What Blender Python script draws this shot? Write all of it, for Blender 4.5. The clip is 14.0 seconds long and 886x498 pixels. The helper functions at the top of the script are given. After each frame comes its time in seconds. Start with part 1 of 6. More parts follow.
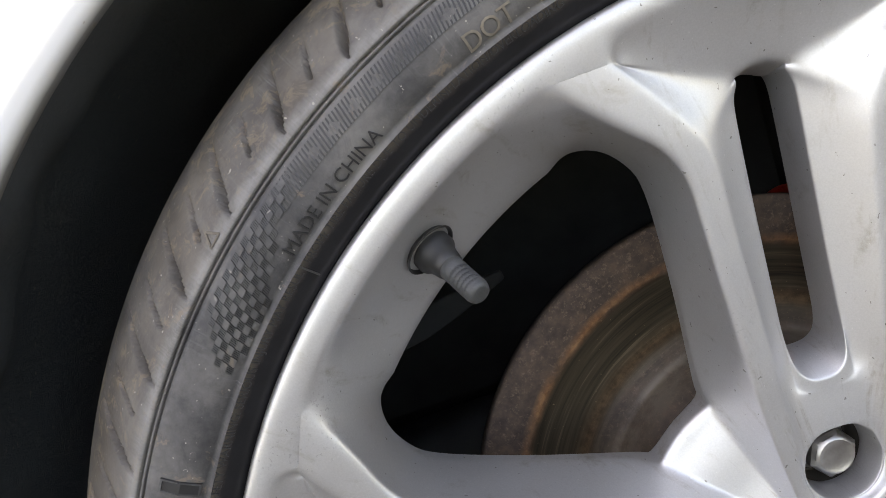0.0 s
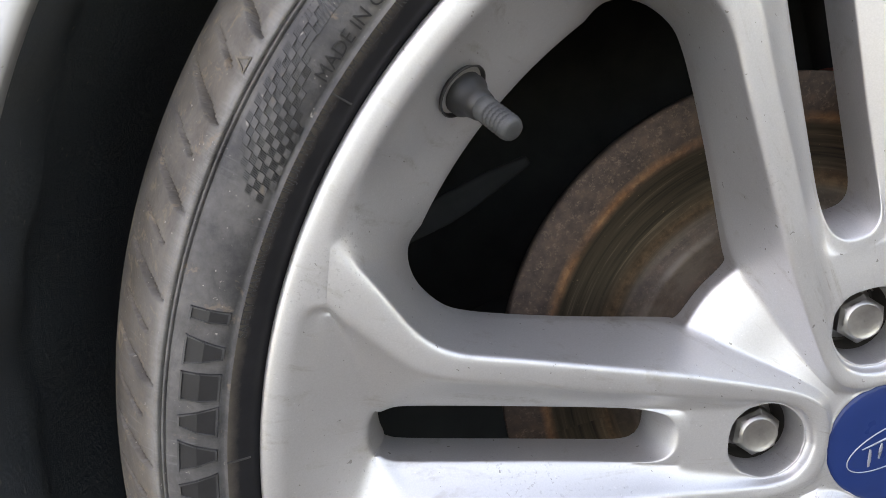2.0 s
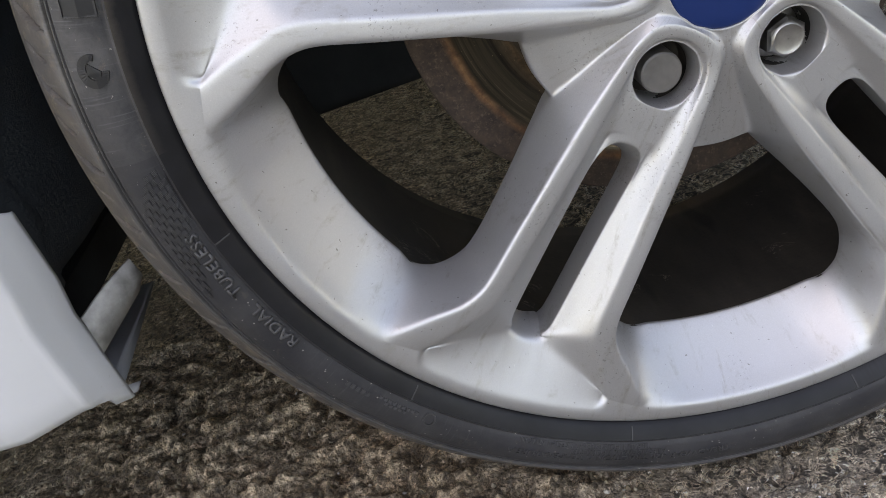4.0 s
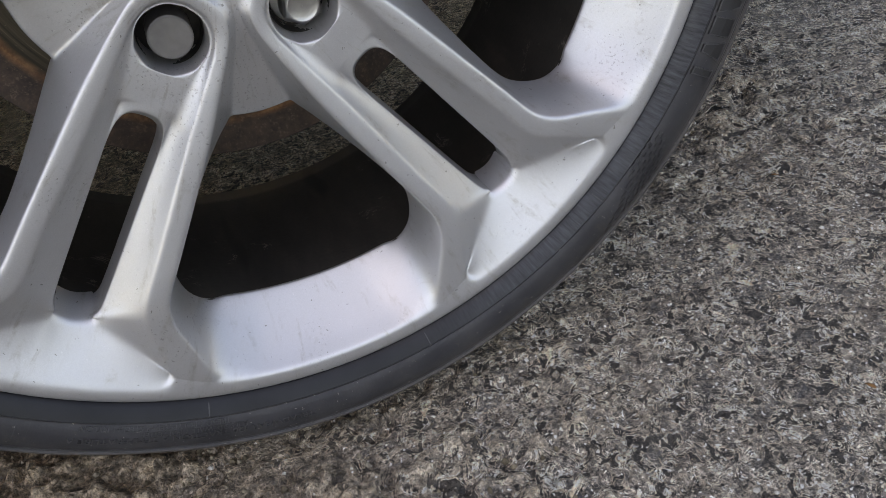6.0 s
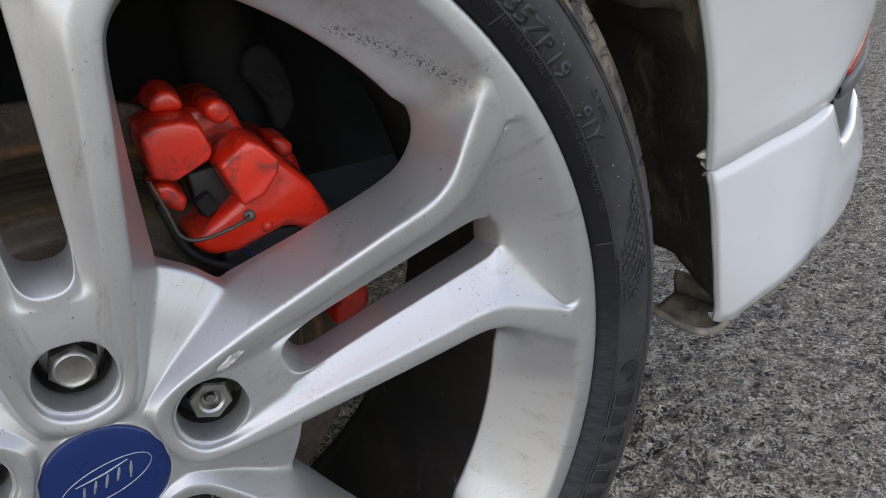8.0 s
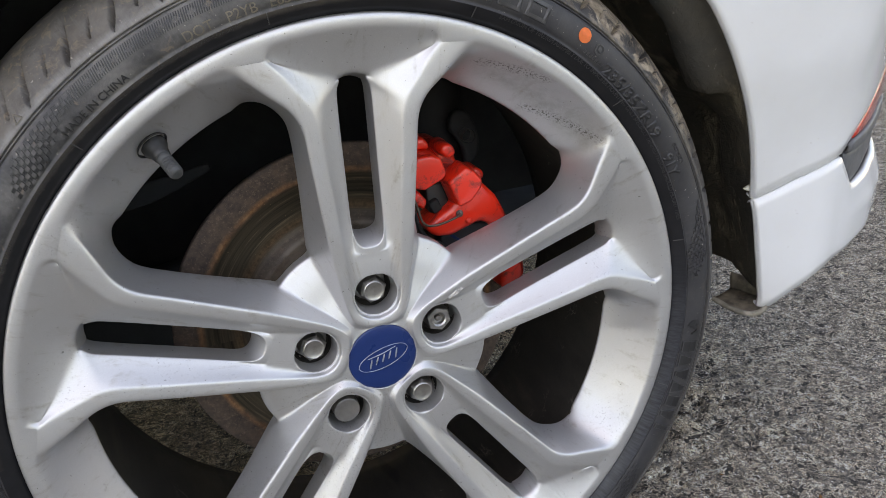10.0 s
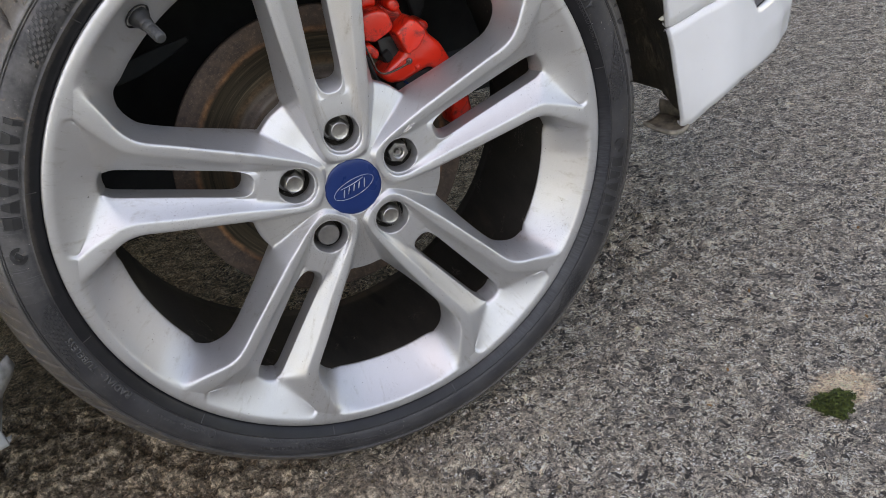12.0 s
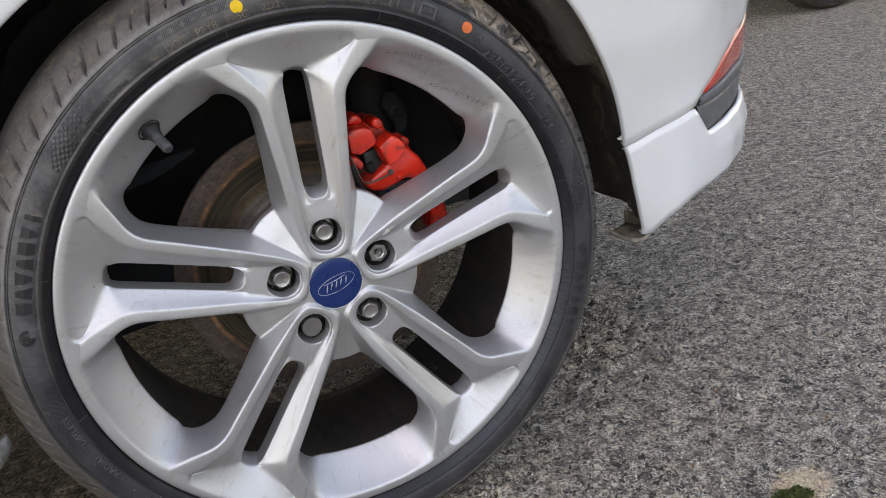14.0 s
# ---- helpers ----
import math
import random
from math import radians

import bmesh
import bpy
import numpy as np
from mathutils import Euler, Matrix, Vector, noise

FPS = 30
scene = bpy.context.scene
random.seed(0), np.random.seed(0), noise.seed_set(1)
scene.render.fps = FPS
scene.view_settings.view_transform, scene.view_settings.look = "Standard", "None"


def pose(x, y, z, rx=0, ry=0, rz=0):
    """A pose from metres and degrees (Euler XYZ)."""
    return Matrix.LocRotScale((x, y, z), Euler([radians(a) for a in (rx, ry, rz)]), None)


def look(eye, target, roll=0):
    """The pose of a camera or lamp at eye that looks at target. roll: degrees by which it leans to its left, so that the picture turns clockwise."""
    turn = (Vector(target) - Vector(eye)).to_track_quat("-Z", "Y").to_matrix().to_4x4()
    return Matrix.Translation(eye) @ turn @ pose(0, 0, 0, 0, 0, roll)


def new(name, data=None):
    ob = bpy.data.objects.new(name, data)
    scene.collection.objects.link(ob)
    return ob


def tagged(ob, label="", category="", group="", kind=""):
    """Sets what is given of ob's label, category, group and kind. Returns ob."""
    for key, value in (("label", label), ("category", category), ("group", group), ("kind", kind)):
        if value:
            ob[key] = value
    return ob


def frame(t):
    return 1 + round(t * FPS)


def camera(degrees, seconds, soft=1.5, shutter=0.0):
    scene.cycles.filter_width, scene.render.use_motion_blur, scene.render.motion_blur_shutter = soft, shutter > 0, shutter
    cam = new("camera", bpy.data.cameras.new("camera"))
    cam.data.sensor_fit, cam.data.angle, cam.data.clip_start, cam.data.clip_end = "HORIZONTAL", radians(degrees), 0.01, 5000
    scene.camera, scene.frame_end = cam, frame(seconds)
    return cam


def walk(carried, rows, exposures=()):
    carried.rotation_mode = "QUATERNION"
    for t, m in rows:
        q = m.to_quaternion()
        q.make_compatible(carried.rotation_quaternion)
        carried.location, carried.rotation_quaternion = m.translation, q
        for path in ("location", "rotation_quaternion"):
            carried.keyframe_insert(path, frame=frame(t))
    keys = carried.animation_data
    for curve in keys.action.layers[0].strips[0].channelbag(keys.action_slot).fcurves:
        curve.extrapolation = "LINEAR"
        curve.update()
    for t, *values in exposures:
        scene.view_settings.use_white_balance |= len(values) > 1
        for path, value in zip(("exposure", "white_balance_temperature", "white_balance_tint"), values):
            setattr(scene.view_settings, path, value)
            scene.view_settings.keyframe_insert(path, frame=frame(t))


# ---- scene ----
cam = camera(59.3, 14.0, 0.4)
# t, eye x y z, yaw to the left, pitch up, roll
ROWS = [
    (0.0, -0.1374, -0.2633, 0.5730, -2.25, -11.44, -18.29),
    (0.5, -0.1251, -0.2658, 0.5614, -1.61, -11.77, -17.76),
    (1.0, -0.1329, -0.2574, 0.5586, -1.50, -11.74, -17.59),
    (1.5, -0.1334, -0.2567, 0.5487, -0.96, -12.26, -17.36),
    (2.0, -0.1553, -0.2688, 0.5367, -0.08, -14.47, -17.31),
    (2.3, -0.1494, -0.2869, 0.5236, 1.54, -14.90, -18.08),
    (2.5, -0.1478, -0.3011, 0.5080, 2.34, -15.95, -18.06),
    (2.7, -0.1554, -0.3007, 0.4996, 2.17, -18.85, -18.38),
    (3.0, -0.1612, -0.3113, 0.4918, 3.67, -22.86, -18.35),
    (3.2, -0.1610, -0.3187, 0.4775, 4.23, -24.60, -18.47),
    (5.5, -0.0615, -0.3552, 0.4090, -10.65, -36.66, -11.90),
    (6.0, -0.0247, -0.3551, 0.4064, -15.31, -37.14, -10.26),
    (6.5, -0.0005, -0.3506, 0.4285, -19.01, -35.41, -9.48),
    (7.0, 0.0167, -0.3416, 0.4586, -21.76, -32.96, -8.25),
    (7.5, 0.0325, -0.3170, 0.5052, -23.69, -29.73, -6.74),
    (8.0, 0.0293, -0.3014, 0.5551, -24.77, -25.73, -5.49),
    (8.5, -0.0221, -0.3013, 0.6015, -23.57, -21.86, -5.26),
    (8.7, -0.0471, -0.3140, 0.6161, -21.86, -20.20, -5.79),
    (9.0, -0.0849, -0.3444, 0.6266, -21.13, -20.49, -4.64),
    (9.2, -0.1057, -0.3849, 0.6247, -20.12, -21.05, -4.40),
    (11.3, -0.1370, -0.5984, 0.6402, -18.03, -22.67, -7.52),
    (11.5, -0.1426, -0.6109, 0.6494, -18.29, -23.24, -9.27),
    (11.8, -0.1391, -0.6265, 0.6370, -17.75, -26.05, -10.30),
    (12.0, -0.1368, -0.6369, 0.6295, -17.98, -30.37, -10.82),
    (12.5, -0.1393, -0.6643, 0.6374, -18.96, -28.94, -9.61),
    (13.0, -0.1304, -0.6949, 0.6451, -19.75, -24.91, -9.07),
    (13.5, -0.1241, -0.7152, 0.6468, -19.36, -22.94, -9.19),
    (14.0, -0.1312, -0.7111, 0.6425, -19.10, -22.30, -9.37),
]


def eye_pose(x, y, z, yaw, pitch, roll):
    a, b = radians(yaw), radians(pitch)
    way = Vector((-math.sin(a) * math.cos(b), math.cos(a) * math.cos(b), math.sin(b)))
    return look((x, y, z), Vector((x, y, z)) + way, roll)


walk(cam, [(t, eye_pose(*row)) for t, *row in ROWS], [(0.0, 1.78, 9800, 20), (1.5, 2.02, 9800, 20), (2.3, 1.78, 10000, 20), (3.0, 1.58, 10000, 20), (5.5, 1.24, 9500, 20), (7.5, 1.18, 9450, 19), (8.5, 1.30, 9400, 18), (9.0, 1.47, 9500, 18), (11.5, 1.37, 9700, 20), (14.0, 1.33, 9700, 20)])

# ---- light: a bright overcast day ----
SUN_UP, SUN_TURN = 54.0, 214.0
world = bpy.data.worlds.new("sky")
scene.world = world
world.use_nodes = True
wn = world.node_tree.nodes
sky = wn.new("ShaderNodeTexSky")
sky.sky_type, sky.sun_disc = "NISHITA", False
sky.sun_elevation, sky.sun_rotation = radians(SUN_UP), radians(SUN_TURN)
sky.air_density, sky.dust_density, sky.ozone_density = 1.0, 0.25, 1.0
wn["Background"].inputs["Strength"].default_value = 0.195
world.node_tree.links.new(sky.outputs[0], wn["Background"].inputs["Color"])
sun_data = bpy.data.lights.new("sun", "SUN")
sun_data.energy, sun_data.angle, sun_data.color = 0.12, radians(90), (1.0, 0.97, 0.93)
sun = new("sun", sun_data)
sun_way = Vector((math.sin(radians(SUN_TURN)) * math.cos(radians(SUN_UP)), math.cos(radians(SUN_TURN)) * math.cos(radians(SUN_UP)), math.sin(radians(SUN_UP))))
sun.matrix_world = Matrix.Translation(sun_way * 8) @ sun_way.to_track_quat("Z", "Y").to_matrix().to_4x4()


# ---- materials ----
class Net:
    """A node material built step by step."""

    def __init__(self, name, rough=0.5, metal=0.0, base=(0.5, 0.5, 0.5)):
        self.m = bpy.data.materials.new(name)
        self.m.use_nodes = True
        self.nodes, self.links = self.m.node_tree.nodes, self.m.node_tree.links
        self.b = self.nodes["Principled BSDF"]
        self.b.inputs["Base Color"].default_value = (*base, 1)
        self.b.inputs["Roughness"].default_value = rough
        self.b.inputs["Metallic"].default_value = metal
        self.co = self.nodes.new("ShaderNodeTexCoord").outputs["Object"]

    def put(self, value, socket):
        if hasattr(value, "links"):
            self.links.new(value, socket)
        elif isinstance(value, tuple):
            socket.default_value = (*value, 1) if len(value) == 3 and len(socket.default_value) == 4 else value
        else:
            socket.default_value = value

    def set(self, name, value):
        self.put(value, self.b.inputs[name])
        return self

    def noise(self, scale, detail=4.0, rough=0.55, at=None, twist=0.0):
        n = self.nodes.new("ShaderNodeTexNoise")
        self.links.new(at or self.co, n.inputs["Vector"])
        n.inputs["Scale"].default_value, n.inputs["Detail"].default_value = scale, detail
        n.inputs["Roughness"].default_value, n.inputs["Distortion"].default_value = rough, twist
        return n.outputs["Fac"]

    def cells(self, scale, feature="F1", out="Distance", at=None, rand=1.0):
        n = self.nodes.new("ShaderNodeTexVoronoi")
        n.feature = feature
        self.links.new(at or self.co, n.inputs["Vector"])
        n.inputs["Scale"].default_value, n.inputs["Randomness"].default_value = scale, rand
        return n.outputs[out]

    def ramp(self, fac, *stops):
        n = self.nodes.new("ShaderNodeValToRGB")
        while len(n.color_ramp.elements) < len(stops):
            n.color_ramp.elements.new(0.5)
        for e, (p, c) in zip(n.color_ramp.elements, stops):
            e.position, e.color = p, (*(c if isinstance(c, tuple) else (c, c, c)), 1)
        self.put(fac, n.inputs[0])
        return n.outputs[0]

    def mix(self, fac, a, b, how="MIX"):
        n = self.nodes.new("ShaderNodeMix")
        n.data_type, n.blend_type = "RGBA", how
        for v, s in ((fac, n.inputs[0]), (a, n.inputs[6]), (b, n.inputs[7])):
            self.put(v, s)
        return n.outputs[2]

    def math(self, op, a, b=0.0):
        n = self.nodes.new("ShaderNodeMath")
        n.operation = op
        self.put(a, n.inputs[0]), self.put(b, n.inputs[1])
        return n.outputs[0]

    def stretch(self, x, y, z):
        n = self.nodes.new("ShaderNodeMapping")
        n.inputs["Scale"].default_value = (x, y, z)
        self.links.new(self.co, n.inputs["Vector"])
        return n.outputs[0]

    def radial(self, around=1.0, across=1.0, deep=1.0):
        """Coordinates that run round the wheel's axle: turn, radius, depth."""
        s = self.nodes.new("ShaderNodeSeparateXYZ")
        self.links.new(self.co, s.inputs[0])
        c = self.nodes.new("ShaderNodeCombineXYZ")
        a = self.math("ARCTAN2", s.outputs[2], s.outputs[0])
        r = self.math("SQRT", self.math("ADD", self.math("MULTIPLY", s.outputs[0], s.outputs[0]), self.math("MULTIPLY", s.outputs[2], s.outputs[2])))
        self.put(self.math("MULTIPLY", a, around), c.inputs[0])
        self.put(self.math("MULTIPLY", r, across), c.inputs[1])
        self.put(self.math("MULTIPLY", s.outputs[1], deep), c.inputs[2])
        return c.outputs[0], r

    def bump(self, height, strength=0.3, dist=0.001, on=None):
        n = self.nodes.new("ShaderNodeBump")
        n.inputs["Strength"].default_value, n.inputs["Distance"].default_value = strength, dist
        self.put(height, n.inputs["Height"])
        if on:
            self.links.new(on, n.inputs["Normal"])
        self.links.new(n.outputs[0], self.b.inputs["Normal"])
        return n.outputs[0]


def silver_paint():
    n = Net("silver_wheel_paint", 0.36, 0.9)
    flake = n.ramp(n.noise(1500, 2, 0.6), (0.30, (0.485, 0.485, 0.49)), (0.70, (0.535, 0.535, 0.54)))
    film = n.ramp(n.noise(9, 8, 0.72), (0.42, 0.0), (0.75, 1.0))
    base = n.mix(n.math("MULTIPLY", film, 0.17), flake, (0.36, 0.33, 0.285))
    zone = n.ramp(n.noise(17, 3, 0.5), (0.56, 0.0), (0.72, 1.0))
    pits = n.ramp(n.noise(620, 3, 0.6), (0.60, 0.0), (0.66, 1.0))
    chips = n.ramp(n.noise(430, 2, 0.4, twist=0.4), (0.742, 0.0), (0.76, 1.0))
    marks = n.math("MAXIMUM", chips, n.math("MULTIPLY", n.math("MULTIPLY", pits, zone), 0.7))
    base = n.mix(n.math("MULTIPLY", marks, 0.75), base, (0.10, 0.09, 0.08))
    # brake dust and pitting on the band over the caliper
    way, r = n.radial()
    cut = n.nodes.new("ShaderNodeSeparateXYZ")
    n.links.new(way, cut.inputs[0])
    near = n.ramp(n.math("ABSOLUTE", n.math("SUBTRACT", cut.outputs[0], 0.86)), (0.0, 1.0), (0.22, 0.9), (0.32, 0.0))
    ring = n.ramp(r, (0.0, 0.0), (0.222, 0.0), (0.230, 1.0), (0.240, 0.6), (0.245, 0.0))
    dirt = n.math("MULTIPLY", n.math("MULTIPLY", near, ring), n.ramp(n.noise(90, 8, 0.75), (0.38, 0.30), (0.62, 1.0)))
    base = n.mix(n.math("MULTIPLY", dirt, 0.45), base, (0.17, 0.15, 0.12))
    # two rows of black specks along the band
    soot = 0.0
    for mid, reach, r0, fall in ((1.038, 0.10, 0.2398, 0.037), (0.764, 0.115, 0.2299, 0.064)):
        off = n.math("SUBTRACT", cut.outputs[0], mid)
        away = n.math("ABSOLUTE", n.math("SUBTRACT", n.math("ADD", r, n.math("MULTIPLY", off, fall)), r0))
        away = n.math("ADD", away, n.math("MULTIPLY", n.math("SUBTRACT", n.noise(60, 4), 0.5), 0.003))
        here = n.math("MULTIPLY", n.ramp(away, (0.0, 1.0), (0.0014, 0.7), (0.0034, 0.0)), n.ramp(n.math("ABSOLUTE", off), (0.0, 1.0), (reach, 0.9), (reach + 0.04, 0.0)))
        soot = n.math("MAXIMUM", soot, here)
    soot = n.math("MULTIPLY", soot, n.ramp(n.noise(620, 3, 0.65), (0.52, 0.0), (0.58, 1.0)))
    base = n.mix(n.math("MULTIPLY", soot, 0.9), base, (0.045, 0.040, 0.034))
    # thin brown streaks that run outward
    thin = n.nodes.new("ShaderNodeMapping")
    thin.inputs["Scale"].default_value = (26, 26, 40)
    n.links.new(way, thin.inputs["Vector"])
    streak = n.math("MULTIPLY", n.ramp(n.noise(1.0, 5, 0.65, at=thin.outputs[0], twist=0.5), (0.56, 0.0), (0.70, 1.0)), n.ramp(n.noise(300, 4, 0.7), (0.40, 0.2), (0.6, 1.0)))
    base = n.mix(n.math("MULTIPLY", streak, 0.46), base, (0.26, 0.22, 0.17))
    stain = n.math("MULTIPLY", n.ramp(n.noise(42, 5, 0.65, twist=0.4), (0.63, 0.0), (0.72, 1.0)), n.ramp(n.noise(240, 5, 0.7), (0.38, 0.3), (0.6, 1.0)))
    base = n.mix(n.math("MULTIPLY", stain, 0.34), base, (0.25, 0.19, 0.125))
    glints = n.ramp(n.noise(760, 1, 0.4), (0.765, 0.0), (0.78, 1.0))
    base = n.mix(n.math("MULTIPLY", glints, 0.22), base, (0.85, 0.84, 0.82))
    n.set("Base Color", base)
    n.set("Roughness", n.ramp(n.noise(40, 6, 0.65), (0.3, 0.41), (0.75, 0.51)))
    n.set("Metallic", n.math("SUBTRACT", 0.80, n.math("MULTIPLY", marks, 0.6)))
    n.set("Coat Weight", 0.25), n.set("Coat Roughness", 0.20)
    n.bump(n.math("ADD", n.noise(1100, 3, 0.6), n.math("MULTIPLY", marks, -1.2)), 0.06, 0.0004)
    return n.m


def rubber(name="tyre_rubber", tint=1.0):
    n = Net(name, 0.55)
    way, r = n.radial(0.28, 1, 1)
    turn, _ = n.radial(1.0, 1, 1)
    cut = n.nodes.new("ShaderNodeSeparateXYZ")
    n.links.new(turn, cut.inputs[0])
    a = cut.outputs[0]
    base = n.mix(n.ramp(n.noise(11, 5, 0.6), (0.35, 0.0), (0.7, 1.0)), (0.014 * tint, 0.0145 * tint, 0.017 * tint), (0.031 * tint, 0.031 * tint, 0.035 * tint))
    # pale dust on the sidewall that faces forward
    front = n.ramp(n.math("ABSOLUTE", n.math("SUBTRACT", a, 2.25)), (0.0, 1.0), (0.45, 0.85), (1.1, 0.18))
    side = n.ramp(n.math("DIVIDE", n.math("ABSOLUTE", a), 3.1416), (0.25, 0.25), (0.55, 1.0))
    dust = n.math("MULTIPLY", n.ramp(n.noise(26, 7, 0.68), (0.36, 0.15), (0.70, 1.0)), front)
    base = n.mix(n.math("MULTIPLY", dust, 0.74), base, (0.225, 0.213, 0.200))
    worn = n.math("MULTIPLY", n.ramp(n.noise(48, 7, 0.74, twist=0.8), (0.50, 0.0), (0.60, 1.0)), 0.34)
    base = n.mix(worn, base, (0.026, 0.027, 0.030))
    # tan dust on the shoulder
    far = n.ramp(n.math("ADD", r, n.math("MULTIPLY", n.math("SUBTRACT", n.noise(60, 5, 0.7), 0.5), 0.006)), (0.0, 0.0), (0.2945, 0.0), (0.2985, 1.0))
    base = n.mix(n.math("MULTIPLY", far, n.math("MULTIPLY", n.ramp(n.noise(20, 6, 0.7), (0.36, 0.08), (0.66, 0.55)), side)), base, (0.120, 0.098, 0.075))
    # dried mud on the shoulder under the arch
    there = n.ramp(n.math("ABSOLUTE", n.math("SUBTRACT", a, 0.72)), (0.0, 1.0), (0.20, 0.9), (0.42, 0.0))
    mud = n.ramp(n.noise(30, 8, 0.74, twist=1.2), (0.46, 0.0), (0.53, 1.0))
    clay = n.ramp(n.noise(80, 5, 0.7), (0.35, (0.15, 0.115, 0.08)), (0.65, (0.42, 0.35, 0.27)))
    base = n.mix(n.math("MULTIPLY", n.math("MULTIPLY", mud, far), n.math("ADD", n.math("MULTIPLY", there, 0.9), 0.05)), base, clay)
    # fine scratches across the sidewall
    stretch = n.nodes.new("ShaderNodeMapping")
    stretch.inputs["Scale"].default_value = (900, 40, 40)
    n.links.new(way, stretch.inputs["Vector"])
    scuff = n.ramp(n.noise(1.0, 2, 0.5, at=stretch.outputs[0]), (0.60, 0.0), (0.74, 1.0))
    zone = n.ramp(n.noise(9, 2), (0.42, 0.0), (0.60, 1.0))
    base = n.mix(n.math("MULTIPLY", n.math("MULTIPLY", scuff, zone), n.math("ADD", n.math("MULTIPLY", front, 0.4), 0.02)), base, (0.20, 0.20, 0.20))
    # pale rubbed strokes over the ribs, running outward
    strokes = n.nodes.new("ShaderNodeMapping")
    strokes.inputs["Scale"].default_value = (1500, 55, 30)
    n.links.new(way, strokes.inputs["Vector"])
    edge = n.math("ADD", r, n.math("MULTIPLY", n.math("SUBTRACT", n.noise(120, 4, 0.7), 0.5), 0.010))
    rubbed = n.math("MULTIPLY", n.ramp(edge, (0.0, 0.0), (0.2925, 0.0), (0.2955, 1.0), (0.2985, 0.6), (0.3010, 0.0)), n.ramp(n.noise(1.0, 3, 0.6, at=strokes.outputs[0]), (0.40, 0.0), (0.62, 1.0)))
    base = n.mix(n.math("MULTIPLY", n.math("MULTIPLY", rubbed, front), 0.26), base, (0.25, 0.24, 0.225))
    # the proud ridge outside the grooves, its highlight painted in as a pale band
    ridge = n.ramp(r, (0.0, 0.0), (0.2944, 0.0), (0.2949, 1.0), (0.2968, 0.9), (0.2975, 0.0))
    base = n.mix(n.math("MULTIPLY", n.math("MULTIPLY", ridge, front), n.ramp(n.noise(90, 5, 0.7), (0.36, 0.25), (0.62, 0.75))), base, (0.27, 0.262, 0.25))
    # clods of tan dirt in the shoulder's cuts and along the ribs
    clod = n.math("MULTIPLY", n.ramp(n.noise(95, 7, 0.75, twist=0.6), (0.55, 0.0), (0.61, 1.0)), n.math("MULTIPLY", side, n.ramp(r, (0.0, 0.0), (0.2900, 0.0), (0.3050, 0.55), (0.3200, 1.0))))
    base = n.mix(n.math("MULTIPLY", clod, 0.6), base, (0.24, 0.185, 0.125))
    brown = n.math("MULTIPLY", n.ramp(n.noise(70, 6, 0.72, twist=0.7), (0.60, 0.0), (0.66, 1.0)), front)
    base = n.mix(n.math("MULTIPLY", brown, 0.5), base, (0.21, 0.155, 0.11))
    lower = n.ramp(n.math("ABSOLUTE", n.math("ADD", a, 0.85)), (0.0, 1.0), (0.5, 0.8), (0.9, 0.0))
    smear = n.math("MULTIPLY", n.ramp(n.noise(1.0, 5, 0.7, at=strokes.outputs[0]), (0.34, 0.1), (0.66, 1.0)), n.math("MULTIPLY", lower, n.ramp(edge, (0.0, 0.0), (0.283, 0.0), (0.292, 0.5), (0.305, 1.0))))
    base = n.mix(n.math("MULTIPLY", smear, 0.6), base, (0.105, 0.085, 0.066))
    specks = n.ramp(n.noise(520, 2, 0.5), (0.72, 0.0), (0.75, 1.0))
    base = n.mix(n.math("MULTIPLY", specks, 0.7), base, (0.36, 0.33, 0.29))
    n.set("Base Color", base)
    n.set("Roughness", n.ramp(n.math("ADD", dust, n.math("MULTIPLY", n.noise(35, 6, 0.7), 0.3)), (0.0, 0.38), (1.0, 0.80)))
    n.bump(n.math("ADD", n.noise(700, 4), n.math("MULTIPLY", n.math("MULTIPLY", mud, there), far)), 0.25, 0.0006)
    return n.m


def plain(name, base, rough=0.5, metal=0.0, vary=0.15, scale=60, relief=0.1, coat=0.0):
    n = Net(name, rough, metal)
    low, high = tuple(c * (1 - vary) for c in base), tuple(min(1, c * (1 + vary)) for c in base)
    n.set("Base Color", n.ramp(n.noise(scale, 6, 0.6), (0.3, low), (0.7, high)))
    n.set("Roughness", n.ramp(n.noise(scale * 0.6, 4), (0.3, max(0.02, rough - 0.06)), (0.7, min(1, rough + 0.08))))
    n.set("Coat Weight", coat)
    if relief:
        n.bump(n.noise(scale * 8, 3), relief, 0.0005)
    return n.m


